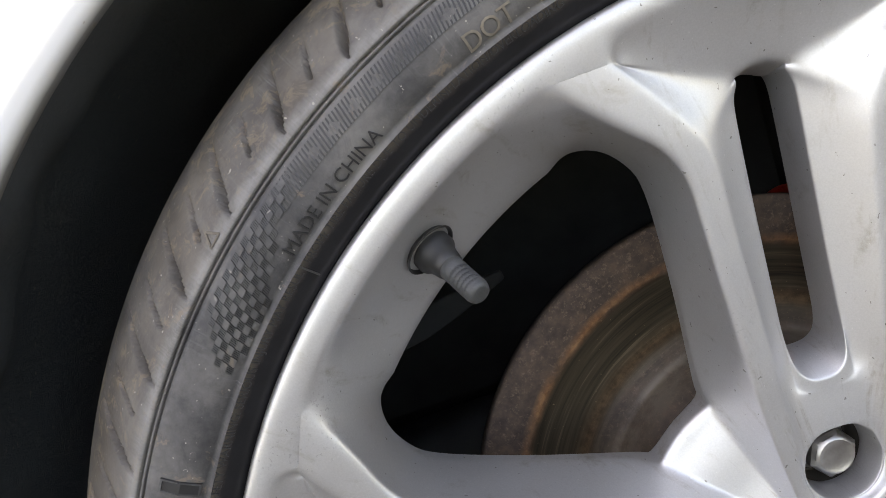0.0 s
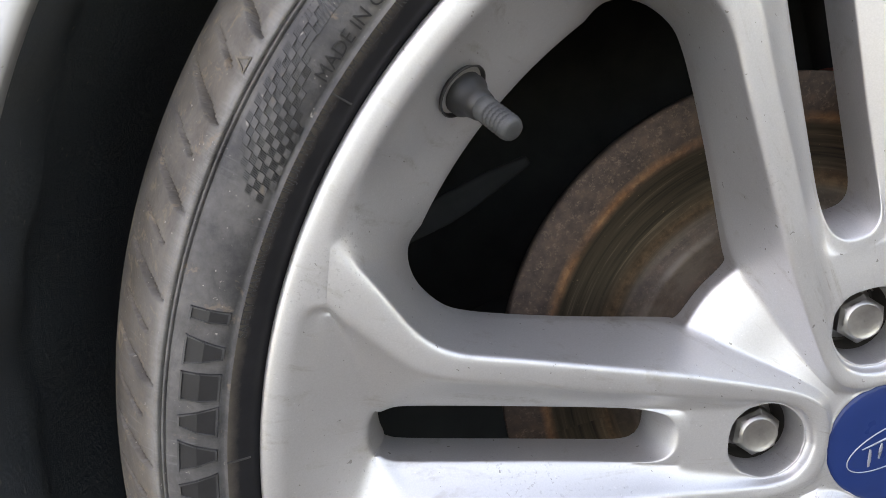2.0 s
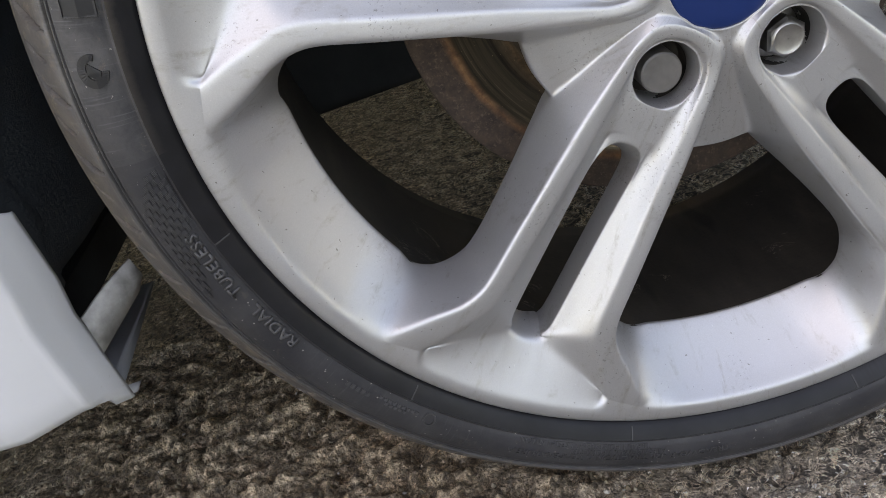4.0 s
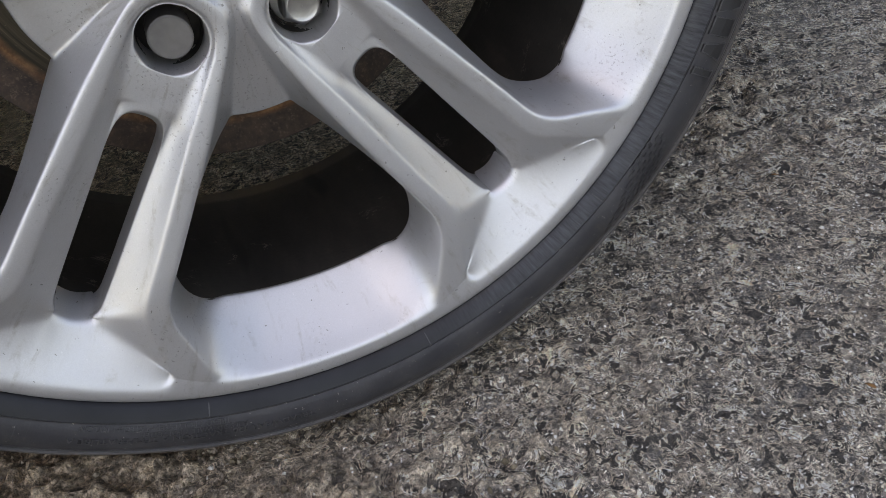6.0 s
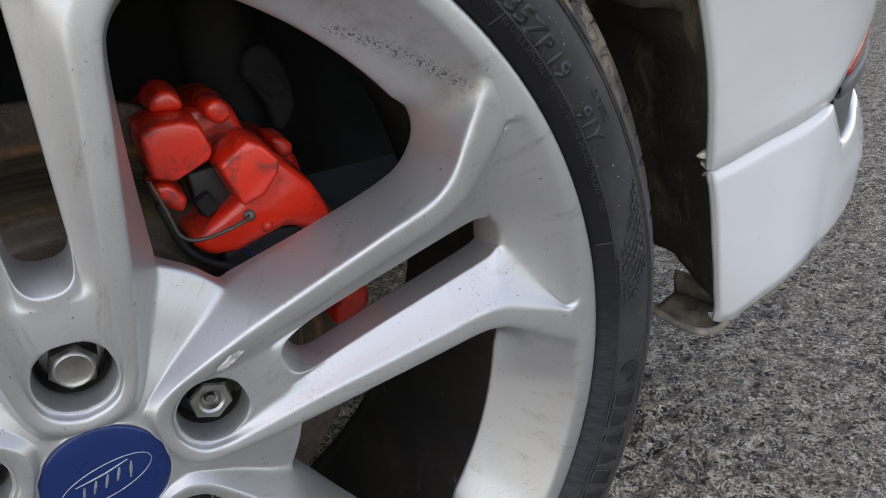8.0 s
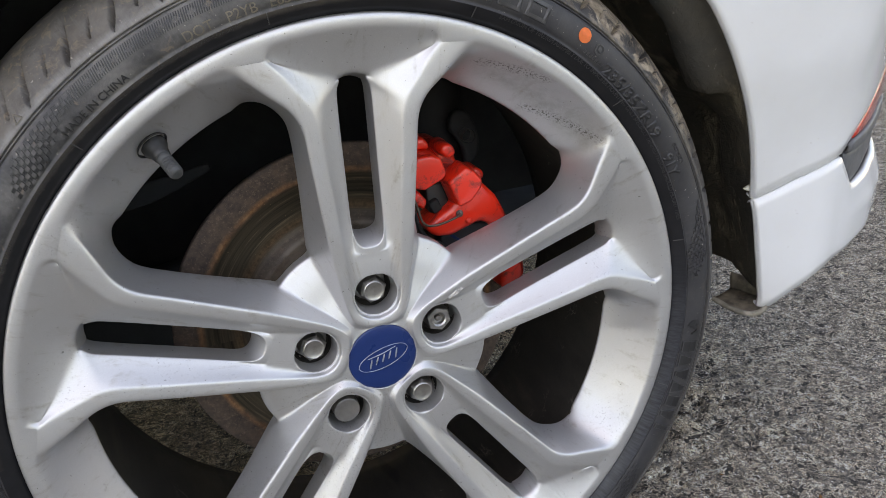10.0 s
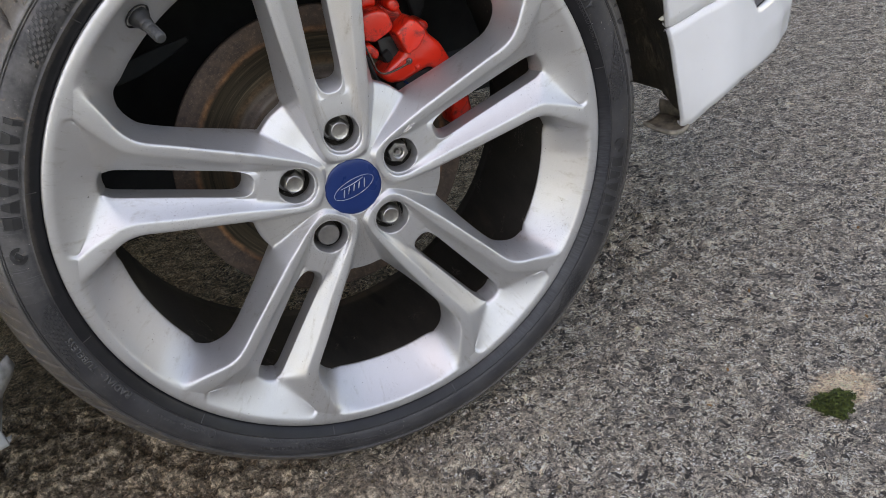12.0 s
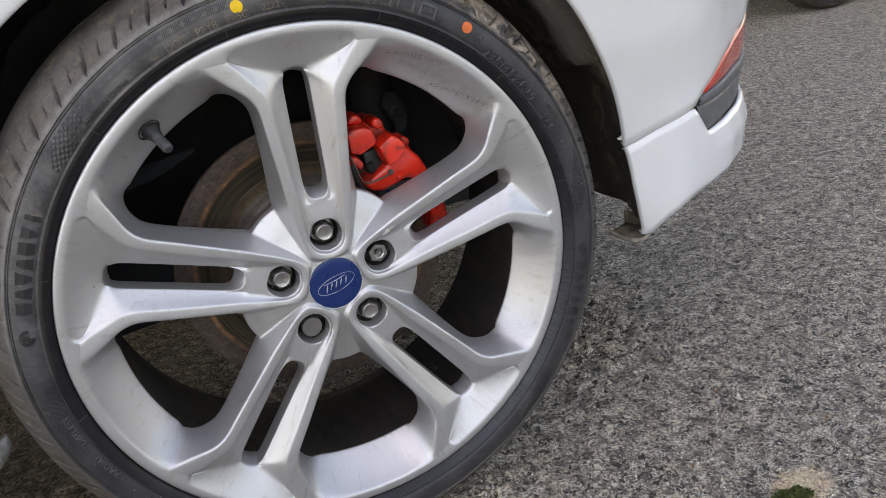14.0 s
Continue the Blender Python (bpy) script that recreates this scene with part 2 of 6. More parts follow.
def bead_rubber():
    """Dark rubber beside the rim; sky sheen and scuffs painted as pale strokes on the rear half."""
    n = Net("bead_rubber", 0.36)
    way, r = n.radial(0.26, 1, 1)
    turn, _ = n.radial(1.0, 1, 1)
    cut = n.nodes.new("ShaderNodeSeparateXYZ")
    n.links.new(turn, cut.inputs[0])
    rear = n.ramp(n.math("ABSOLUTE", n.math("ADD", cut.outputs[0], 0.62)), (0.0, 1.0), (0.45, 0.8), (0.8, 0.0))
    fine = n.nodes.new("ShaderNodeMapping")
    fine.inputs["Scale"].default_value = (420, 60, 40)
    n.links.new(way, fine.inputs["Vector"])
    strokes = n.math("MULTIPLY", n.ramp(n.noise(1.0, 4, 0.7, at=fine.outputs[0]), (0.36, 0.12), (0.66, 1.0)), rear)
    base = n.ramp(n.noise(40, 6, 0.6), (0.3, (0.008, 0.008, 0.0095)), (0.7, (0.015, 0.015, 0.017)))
    # bluish strokes put the sky's sheen into the colour, along with scuffs
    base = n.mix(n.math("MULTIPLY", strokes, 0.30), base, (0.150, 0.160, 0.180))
    # tan dust along its outer edge on the front half
    front = n.ramp(n.math("ABSOLUTE", n.math("SUBTRACT", cut.outputs[0], 2.25)), (0.0, 1.0), (0.6, 0.8), (1.1, 0.0))
    edge = n.ramp(n.math("ADD", r, n.math("MULTIPLY", n.math("SUBTRACT", n.noise(150, 6, 0.75), 0.5), 0.005)), (0.0, 0.0), (0.2664, 0.0), (0.2692, 0.7))
    base = n.mix(n.math("MULTIPLY", edge, front), base, (0.115, 0.098, 0.080))
    n.set("Base Color", base)
    n.set("Roughness", n.ramp(n.noise(24, 4), (0.3, 0.30), (0.7, 0.44)))
    n.bump(n.noise(320, 3), 0.15, 0.0005)
    return n.m


def asphalt():
    n = Net("worn_asphalt", 0.85)
    wob = n.nodes.new("ShaderNodeTexNoise")
    n.links.new(n.co, wob.inputs["Vector"])
    wob.inputs["Scale"].default_value, wob.inputs["Detail"].default_value = 170, 4
    shift = n.nodes.new("ShaderNodeVectorMath")
    shift.operation = "MULTIPLY_ADD"
    n.links.new(wob.outputs["Color"], shift.inputs[0])
    shift.inputs[1].default_value = (0.008, 0.008, 0.008)
    n.links.new(n.co, shift.inputs[2])
    at = shift.outputs[0]

    def random_of(socket, channel):
        k = n.nodes.new("ShaderNodeSeparateColor")
        n.links.new(socket, k.inputs[0])
        return k.outputs[channel]

    def spread(fac, amount):
        return n.math("MULTIPLY", fac, amount)

    edge = n.cells(150, "DISTANCE_TO_EDGE", "Distance", at=at)
    small, sdist = random_of(n.cells(300, out="Color", at=at), 1), n.cells(300, at=at)
    # dark binder packed with fine grains
    grain = n.ramp(n.noise(210, 5, 0.64), (0.42, 0.0), (0.58, 1.0))
    base = n.mix(grain, (0.054, 0.052, 0.052), (0.200, 0.186, 0.168))
    fine = n.ramp(n.noise(700, 2, 0.6), (0.53, 0.0), (0.60, 1.0))
    base = n.mix(spread(fine, 0.44), base, (0.40, 0.38, 0.345))
    broad = n.ramp(n.noise(8, 6, 0.65), (0.38, 0.0), (0.66, 1.0))
    base = n.mix(n.math("MULTIPLY", broad, 0.30), base, (0.25, 0.222, 0.188))
    bare = n.ramp(n.noise(36, 6, 0.66), (0.53, 0.0), (0.60, 1.0))
    base = n.mix(spread(bare, 0.36), base, n.ramp(n.noise(500, 3), (0.4, (0.052, 0.054, 0.058)), (0.62, (0.095, 0.096, 0.10))))
    # crumbled hollows, coloured dark where the bump sinks, with pale broken edges
    place = n.nodes.new("ShaderNodeSeparateXYZ")
    n.links.new(n.co, place.inputs[0])
    px, py = n.math("SUBTRACT", place.outputs[0], 0.44), n.math("SUBTRACT", place.outputs[1], 0.33)
    reach = n.math("SQRT", n.math("ADD", n.math("MULTIPLY", px, px), n.math("MULTIPLY", py, py)))
    broken = n.ramp(n.math("ADD", reach, n.math("MULTIPLY", n.math("SUBTRACT", n.noise(7, 5, 0.6), 0.5), 0.5)), (0.14, 1.0), (0.34, 0.0))
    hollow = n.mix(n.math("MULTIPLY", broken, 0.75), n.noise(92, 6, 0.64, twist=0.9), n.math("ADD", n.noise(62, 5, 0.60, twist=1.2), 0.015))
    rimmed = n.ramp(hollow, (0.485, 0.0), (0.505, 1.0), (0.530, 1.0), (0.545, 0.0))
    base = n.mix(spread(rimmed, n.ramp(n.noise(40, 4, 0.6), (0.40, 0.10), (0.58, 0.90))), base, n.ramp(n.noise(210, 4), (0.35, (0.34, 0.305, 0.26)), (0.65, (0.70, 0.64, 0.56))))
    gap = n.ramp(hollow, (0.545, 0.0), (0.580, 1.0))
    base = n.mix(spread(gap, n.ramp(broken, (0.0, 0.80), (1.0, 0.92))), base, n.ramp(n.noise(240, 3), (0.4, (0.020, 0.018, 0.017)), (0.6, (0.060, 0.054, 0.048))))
    # worn ridges: winding pale marks
    line = n.math("ABSOLUTE", n.math("SUBTRACT", n.noise(105, 5, 0.62, twist=1.5), 0.5))
    worm = n.math("MULTIPLY", n.ramp(line, (0.0, 1.0), (0.022, 0.95), (0.030, 0.0)), n.ramp(n.noise(58, 4, 0.6), (0.50, 0.0), (0.56, 1.0)))
    base = n.mix(spread(worm, 0.78), base, n.ramp(n.noise(170, 4), (0.35, (0.30, 0.28, 0.25)), (0.65, (0.62, 0.58, 0.52))))
    # pale stones, few and crisp
    speck = n.math("MULTIPLY", n.ramp(sdist, (0.28, 1.0), (0.33, 0.0)), n.ramp(small, (0.74, 0.0), (0.76, 1.0)))
    base = n.mix(spread(speck, 0.95), base, n.ramp(small, (0.74, (0.30, 0.285, 0.26)), (0.92, (0.52, 0.49, 0.45)), (1.0, (0.78, 0.76, 0.71))))
    # scattered beige crusts of one to three centimetres
    crust = n.ramp(n.noise(40, 9, 0.70, twist=0.9), (0.628, 0.0), (0.645, 1.0))
    base = n.mix(spread(crust, n.ramp(n.noise(420, 4, 0.7), (0.40, 0.55), (0.52, 1.0))), base, n.ramp(n.noise(120, 5, 0.7), (0.35, (0.36, 0.315, 0.26)), (0.65, (0.60, 0.54, 0.465))))
    split = n.nodes.new("ShaderNodeSeparateXYZ")
    n.links.new(n.co, split.inputs[0])
    # brown soil gathered along the tyre and under the car
    dx = n.math("MULTIPLY", n.math("ADD", split.outputs[0], 0.38), 1.5)
    dy = n.math("SUBTRACT", split.outputs[1], 0.02)
    away = n.math("SQRT", n.math("ADD", n.math("MULTIPLY", dx, dx), n.math("MULTIPLY", n.math("MULTIPLY", dy, dy), 1.3)))
    soil = n.ramp(n.math("ADD", away, n.math("MULTIPLY", n.math("SUBTRACT", n.noise(9, 6, 0.65), 0.5), 0.8)), (0.28, 1.0), (0.70, 0.0))
    base = n.mix(spread(soil, 0.88), base, n.ramp(n.noise(110, 6, 0.75), (0.35, (0.060, 0.050, 0.038)), (0.50, (0.17, 0.145, 0.112)), (0.66, (0.42, 0.37, 0.30))))
    # pale sand beside the moss
    mx, my = n.math("SUBTRACT", split.outputs[0], 0.437), n.math("ADD", split.outputs[1], 0.172)
    ring = n.math("SQRT", n.math("ADD", n.math("MULTIPLY", mx, mx), n.math("MULTIPLY", n.math("MULTIPLY", my, my), 2.0)))
    sand = n.ramp(n.math("ADD", ring, n.math("MULTIPLY", n.math("SUBTRACT", n.noise(130, 6, 0.75), 0.5), 0.06)), (0.026, 1.0), (0.046, 0.0))
    base = n.mix(spread(sand, n.ramp(n.noise(420, 3), (0.40, 0.40), (0.58, 0.95))), base, (0.45, 0.375, 0.30))
    # crumbling crests, coloured paler where the surface stands proud
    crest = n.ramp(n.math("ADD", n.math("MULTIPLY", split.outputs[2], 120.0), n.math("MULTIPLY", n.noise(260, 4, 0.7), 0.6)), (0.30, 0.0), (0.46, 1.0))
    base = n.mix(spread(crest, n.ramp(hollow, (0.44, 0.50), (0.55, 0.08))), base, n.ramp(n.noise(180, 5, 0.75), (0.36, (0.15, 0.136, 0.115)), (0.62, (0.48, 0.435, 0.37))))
    # stronger difference between dark and pale grains
    strong = n.mix(1.0, n.mix(1.0, base, base, "MULTIPLY"), (8.0, 7.8, 7.5), "MULTIPLY")
    base = n.mix(1.0, n.mix(1.0, n.mix(0.48, base, strong), (1.05, 1.01, 0.97), "MULTIPLY"), (0.85, 0.82, 0.76), "DARKEN")
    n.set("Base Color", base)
    n.set("Roughness", n.ramp(n.noise(60, 3), (0.3, 0.70), (0.7, 0.92)))
    first = n.bump(n.ramp(edge, (0.0, 0.0), (0.3, 1.0)), 0.8, 0.003)
    second = n.bump(n.ramp(sdist, (0.0, 1.0), (0.5, 0.0)), 0.7, 0.0016, first)
    third = n.bump(n.ramp(hollow, (0.49, 1.0), (0.60, 0.0)), 0.9, 0.005, second)
    n.bump(n.noise(300, 5, 0.7), 0.7, 0.0025, third)
    return n.m


def rusty_disc():
    n = Net("brake_disc_iron", 0.5, 0.7)
    way, r = n.radial(1.0, 1.0, 1.0)
    ring = n.nodes.new("ShaderNodeMapping")
    ring.inputs["Scale"].default_value = (1.2, 420, 1)
    n.links.new(way, ring.inputs["Vector"])
    wide = n.nodes.new("ShaderNodeMapping")
    wide.inputs["Scale"].default_value = (0.7, 110, 1)
    n.links.new(way, wide.inputs["Vector"])
    lines = n.math("ADD", n.math("MULTIPLY", n.noise(1.0, 4, 0.7, at=ring.outputs[0]), 0.5), n.math("MULTIPLY", n.noise(1.0, 3, 0.6, at=wide.outputs[0]), 0.5))
    polished = n.ramp(lines, (0.34, (0.020, 0.016, 0.012)), (0.45, (0.066, 0.053, 0.038)), (0.57, (0.115, 0.092, 0.064)), (0.67, (0.29, 0.22, 0.15)))
    rust = n.mix(n.ramp(n.noise(420, 5, 0.75), (0.54, 0.0), (0.66, 0.7)), n.ramp(n.noise(130, 6, 0.7), (0.32, (0.040, 0.028, 0.023)), (0.55, (0.075, 0.050, 0.038)), (0.76, (0.12, 0.074, 0.050))), (0.17, 0.12, 0.088))
    outer = n.ramp(n.math("ADD", r, n.math("MULTIPLY", n.math("SUBTRACT", n.noise(80, 3), 0.5), 0.006)), (0.1265, 0.0), (0.1285, 1.0))
    inner = n.ramp(n.math("ADD", r, n.math("MULTIPLY", n.math("SUBTRACT", lines, 0.5), 0.012)), (0.0, 1.0), (0.088, 1.0), (0.096, 0.0))
    both = n.math("MAXIMUM", outer, n.math("MULTIPLY", inner, 0.8))
    hat = n.ramp(r, (0.0, 0.0), (0.0795, 0.0), (0.0802, 1.0), (0.0850, 1.0), (0.0862, 0.0))
    flecks = n.ramp(n.noise(620, 2), (0.71, 0.0), (0.75, 1.0))
    polished = n.mix(n.math("MULTIPLY", flecks, 0.7), polished, (0.40, 0.30, 0.18))
    tan = n.math("MULTIPLY", n.ramp(n.math("ADD", r, n.math("MULTIPLY", n.math("SUBTRACT", lines, 0.5), 0.010)), (0.0, 0.0), (0.0935, 0.0), (0.0965, 1.0), (0.1000, 1.0), (0.1030, 0.0)), 0.75)
    polished = n.mix(tan, polished, n.ramp(n.noise(200, 5, 0.7), (0.36, (0.11, 0.068, 0.040)), (0.62, (0.25, 0.155, 0.090))))
    hat = n.math("MULTIPLY", hat, n.ramp(n.noise(60, 5, 0.7), (0.35, 0.2), (0.6, 0.9)))
    # bright orange rust along the edge of the swept face
    wander = n.math("ADD", r, n.math("MULTIPLY", n.math("SUBTRACT", n.noise(26, 4, 0.7), 0.5), 0.004))
    fresh = n.math("MULTIPLY", n.ramp(wander, (0.0, 0.0), (0.1262, 0.0), (0.1270, 1.0), (0.1290, 1.0), (0.1306, 0.0)), n.ramp(n.noise(30, 6, 0.7), (0.36, 0.15), (0.58, 0.85)))
    metal = n.mix(fresh, n.mix(both, polished, rust), n.ramp(n.noise(150, 5, 0.7), (0.35, (0.17, 0.070, 0.028)), (0.65, (0.42, 0.21, 0.095))))
    both = n.math("MAXIMUM", both, fresh)
    n.set("Base Color", n.mix(hat, metal, (0.17, 0.14, 0.11)))
    n.set("Metallic", n.math("SUBTRACT", 0.55, n.math("MULTIPLY", both, 0.52)))
    n.set("Roughness", n.math("SUBTRACT", n.ramp(both, (0.0, 0.38), (1.0, 0.85)), n.math("MULTIPLY", hat, 0.35)))
    n.bump(n.mix(both, lines, n.noise(400, 4)), 0.35, 0.0007)
    return n.m


def barrel_grime():
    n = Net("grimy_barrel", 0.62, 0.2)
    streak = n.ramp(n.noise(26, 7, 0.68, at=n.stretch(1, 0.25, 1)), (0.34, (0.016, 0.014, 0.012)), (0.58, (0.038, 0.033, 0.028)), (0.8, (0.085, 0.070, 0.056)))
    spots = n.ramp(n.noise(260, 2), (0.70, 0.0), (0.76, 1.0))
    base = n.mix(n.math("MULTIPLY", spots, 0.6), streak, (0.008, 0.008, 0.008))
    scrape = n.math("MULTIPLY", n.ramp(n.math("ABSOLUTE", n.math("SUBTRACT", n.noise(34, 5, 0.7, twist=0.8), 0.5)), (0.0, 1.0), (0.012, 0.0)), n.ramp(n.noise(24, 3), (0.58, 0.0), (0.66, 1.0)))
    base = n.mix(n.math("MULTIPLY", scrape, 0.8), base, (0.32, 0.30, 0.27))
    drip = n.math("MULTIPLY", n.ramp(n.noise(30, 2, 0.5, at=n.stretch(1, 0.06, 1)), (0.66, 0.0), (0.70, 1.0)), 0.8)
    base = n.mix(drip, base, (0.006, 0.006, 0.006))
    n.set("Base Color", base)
    n.bump(n.noise(300, 4), 0.25, 0.0006)
    return n.m


def white_paint():
    n = Net("white_car_paint", 0.22)
    specks = n.ramp(n.noise(300, 2, 0.4), (0.76, 0.0), (0.78, 1.0))
    film = n.ramp(n.noise(7, 5), (0.35, (0.63, 0.64, 0.65)), (0.7, (0.575, 0.58, 0.585)))
    n.set("Base Color", n.mix(n.math("MULTIPLY", specks, 0.4), film, (0.30, 0.26, 0.21)))
    n.set("Coat Weight", 0.6), n.set("Coat Roughness", 0.08)
    n.bump(n.noise(16, 2), 0.03, 0.001)
    return n.m


def dirty_liner():
    n = Net("dirty_black_plastic", 0.85)
    place = n.nodes.new("ShaderNodeSeparateXYZ")
    n.links.new(n.co, place.inputs[0])
    # road dirt thrown on the half behind the tyre
    rear = n.ramp(n.math("ADD", place.outputs[0], n.math("MULTIPLY", n.math("SUBTRACT", n.noise(7, 4), 0.5), 0.2)), (0.10, 0.0), (0.32, 1.0))
    film = n.mix(n.ramp(n.noise(11, 7, 0.7), (0.35, 0.0), (0.7, 1.0)), (0.026, 0.022, 0.016), (0.082, 0.066, 0.043))
    brown = n.mix(rear, (0.066, 0.077, 0.087), film)
    cake = n.math("MULTIPLY", n.ramp(n.noise(15, 7, 0.7, twist=0.6), (0.53, 0.0), (0.63, 1.0)), n.math("ADD", n.math("MULTIPLY", rear, 0.8), 0.06))
    base = n.mix(n.math("MULTIPLY", cake, 0.8), brown, (0.19, 0.155, 0.105))
    specks = n.ramp(n.noise(300, 3, 0.5, at=n.stretch(1, 1, 0.4)), (0.68, 0.0), (0.74, 1.0))
    base = n.mix(n.math("MULTIPLY", specks, 0.5), base, (0.24, 0.22, 0.20))
    n.set("Base Color", base)
    n.bump(n.math("ADD", n.noise(120, 7, 0.75), n.math("MULTIPLY", cake, 0.6)), 0.8, 0.004)
    return n.m


def red_enamel():
    n = Net("red_caliper_paint", 0.33)
    soot = n.ramp(n.noise(48, 8, 0.75, twist=0.5), (0.50, 0.0), (0.62, 1.0))
    n.set("Base Color", n.mix(n.math("MULTIPLY", soot, 0.8), (0.78, 0.028, 0.012), (0.07, 0.012, 0.010)))
    n.set("Roughness", n.ramp(soot, (0.0, 0.30), (1.0, 0.7)))
    n.set("Coat Weight", 0.3)
    n.bump(n.noise(160, 4), 0.2, 0.0008)
    return n.m


SILVER, RUBBER, ASPHALT, DISC = silver_paint(), rubber(), asphalt(), rusty_disc()
BARREL, WHITE, LINER, RED = barrel_grime(), white_paint(), dirty_liner(), red_enamel()
BEAD = bead_rubber()
LETTER = plain("raised_rubber", (0.042, 0.041, 0.042), 0.5, 0, 0.4, 120, 0.15)
DUSTY_LETTER = plain("dusty_raised_rubber", (0.155, 0.132, 0.105), 0.75, 0, 0.45, 120, 0.15)
RIB_LETTER = plain("rib_lettering", (0.022, 0.022, 0.024), 0.5, 0, 0.4, 120, 0.1)
DARK_LETTER = plain("recessed_rubber", (0.013, 0.013, 0.014), 0.45, 0, 0.2, 120, 0.1)
STEEL = plain("bolt_steel", (0.37, 0.36, 0.345), 0.36, 1.0, 0.25, 90, 0.1)
CAP_STEEL = plain("dull_bolt_cover", (0.19, 0.18, 0.17), 0.45, 0.6, 0.2, 70, 0.1)
BLACK = plain("black_plastic", (0.018, 0.018, 0.019), 0.45, 0, 0.2, 50, 0.1)
GREY_TRIM = plain("grey_trim_plastic", (0.085, 0.088, 0.095), 0.5, 0, 0.2, 80, 0.15)
VALVE = plain("valve_rubber", (0.042, 0.044, 0.045), 0.6, 0, 0.25, 160, 0.2)
BLUE = plain("blue_badge_enamel", (0.005, 0.024, 0.105), 0.3, 0, 0.08, 30, 0.0, 0.15)
BRIGHT = plain("badge_silver", (0.34, 0.37, 0.43), 0.3, 0.6, 0.1, 60, 0.0)
YELLOW = plain("yellow_paint_dot", (0.75, 0.45, 0.01), 0.6, 0, 0.2, 90, 0.1)
ORANGE = plain("orange_paint_dot", (0.62, 0.12, 0.025), 0.6, 0, 0.25, 90, 0.1)
REFLECT = plain("red_reflector_lens", (0.50, 0.025, 0.012), 0.15, 0, 0.2, 200, 0.0, 0.8)
UNDER = plain("dark_underbody", (0.034, 0.037, 0.039), 0.8, 0, 0.4, 12, 0.3)
MOSS = Net("moss_green", 0.9)
MOSS.set("Base Color", MOSS.mix(MOSS.ramp(MOSS.noise(260, 4, 0.6), (0.35, 0.0), (0.65, 1.0)), (0.012, 0.022, 0.005), (0.095, 0.125, 0.022)))
MOSS = MOSS.m
STONE = plain("pale_grit", (0.42, 0.395, 0.35), 0.9, 0, 0.6, 60, 0.3)
SPRING = plain("rusty_spring_steel", (0.095, 0.075, 0.06), 0.5, 0.5, 0.4, 200, 0.2)
# near-black colour that carries the deep shade inside the arch
SHADOWED = plain("arch_shade_black", (0.009, 0.009, 0.010), 0.8, 0, 0.3, 50, 0.2)
LEAF = plain("dry_leaf", (0.22, 0.10, 0.03), 0.8, 0, 0.4, 90, 0.2)
for m, level in ((BLUE, 0.25), (BEAD, 0.25), (RUBBER, 0.3), (UNDER, 0.2)):
    m.node_tree.nodes["Principled BSDF"].inputs["Specular IOR Level"].default_value = level


def gravel():
    """Loose stones: brown, tan and grey, each its own shade."""
    n = Net("brown_gravel_stones", 0.92)
    geo = n.nodes.new("ShaderNodeNewGeometry")
    shade = n.ramp(geo.outputs["Random Per Island"], (0.0, (0.075, 0.058, 0.036)), (0.3, (0.15, 0.118, 0.075)), (0.6, (0.22, 0.175, 0.115)), (0.85, (0.30, 0.25, 0.175)), (1.0, (0.40, 0.35, 0.27)))
    n.set("Base Color", n.mix(n.ramp(n.noise(260, 5, 0.7), (0.35, 0.0), (0.65, 0.65)), shade, (0.085, 0.066, 0.042)))
    n.bump(n.noise(500, 4, 0.7), 0.6, 0.0015)
    return n.m


GRAVEL = gravel()

# ---- building helpers ----
HUB = 0.3257          # height of the axle over the ground
TURN0 = 88.5          # the turn of the first spoke


def mesh_of(verts, faces, weld=0.0, smooth=True):
    bm = bmesh.new()
    vs = [bm.verts.new(v) for v in verts]
    for f in faces:
        try:
            bm.faces.new([vs[i] for i in f])
        except ValueError:
            pass
    if weld:
        bmesh.ops.remove_doubles(bm, verts=bm.verts, dist=weld)
        bmesh.ops.dissolve_degenerate(bm, edges=bm.edges, dist=weld)
    bmesh.ops.recalc_face_normals(bm, faces=bm.faces)
    for f in bm.faces:
        f.smooth = smooth
    return bm


def part(name, bm, material, parent=None, label=""):
    """Links a bmesh as one mesh object under a thing or a part."""
    me = bpy.data.meshes.new(name)
    bm.to_mesh(me)
    bm.free()
    me.materials.append(material)
    ob = new(name, me)
    ob.parent = parent
    if label:
        tagged(ob, label)
    return ob


def thing(name, label, category, at=(0, 0, 0), group="", kind=""):
    ob = new(name)
    ob.empty_display_size = 0.05
    ob.location = at
    return tagged(ob, label, category, group, kind)


def glide(keys, steps):
    """A smooth run of points through the keys, steps to each span."""
    k = [Vector(p) for p in keys]
    out = []
    for i in range(len(k) - 1):
        a, b = k[i], k[i + 1]
        ta = (b - k[i - 1]) * 0.5 if i else b - a
        tb = (k[i + 2] - a) * 0.5 if i + 2 < len(k) else b - a
        for s in range(steps):
            t = s / steps
            h = t * t * (3 - 2 * t)
            out.append(a * (1 - h) + b * h + ta * (t * (1 - t) ** 2) - tb * (t * t * (1 - t)))
    out.append(k[-1])
    return out


def loft(lines, verts, faces, shut=False):
    """Faces between lines of equally many points."""
    base, n = len(verts), len(lines[0])
    for line in lines:
        verts.extend(line)
    for i in range(len(lines) - 1):
        for j in range(n if shut else n - 1):
            k = (j + 1) % n
            faces.append((base + i * n + j, base + i * n + k, base + (i + 1) * n + k, base + (i + 1) * n + j))


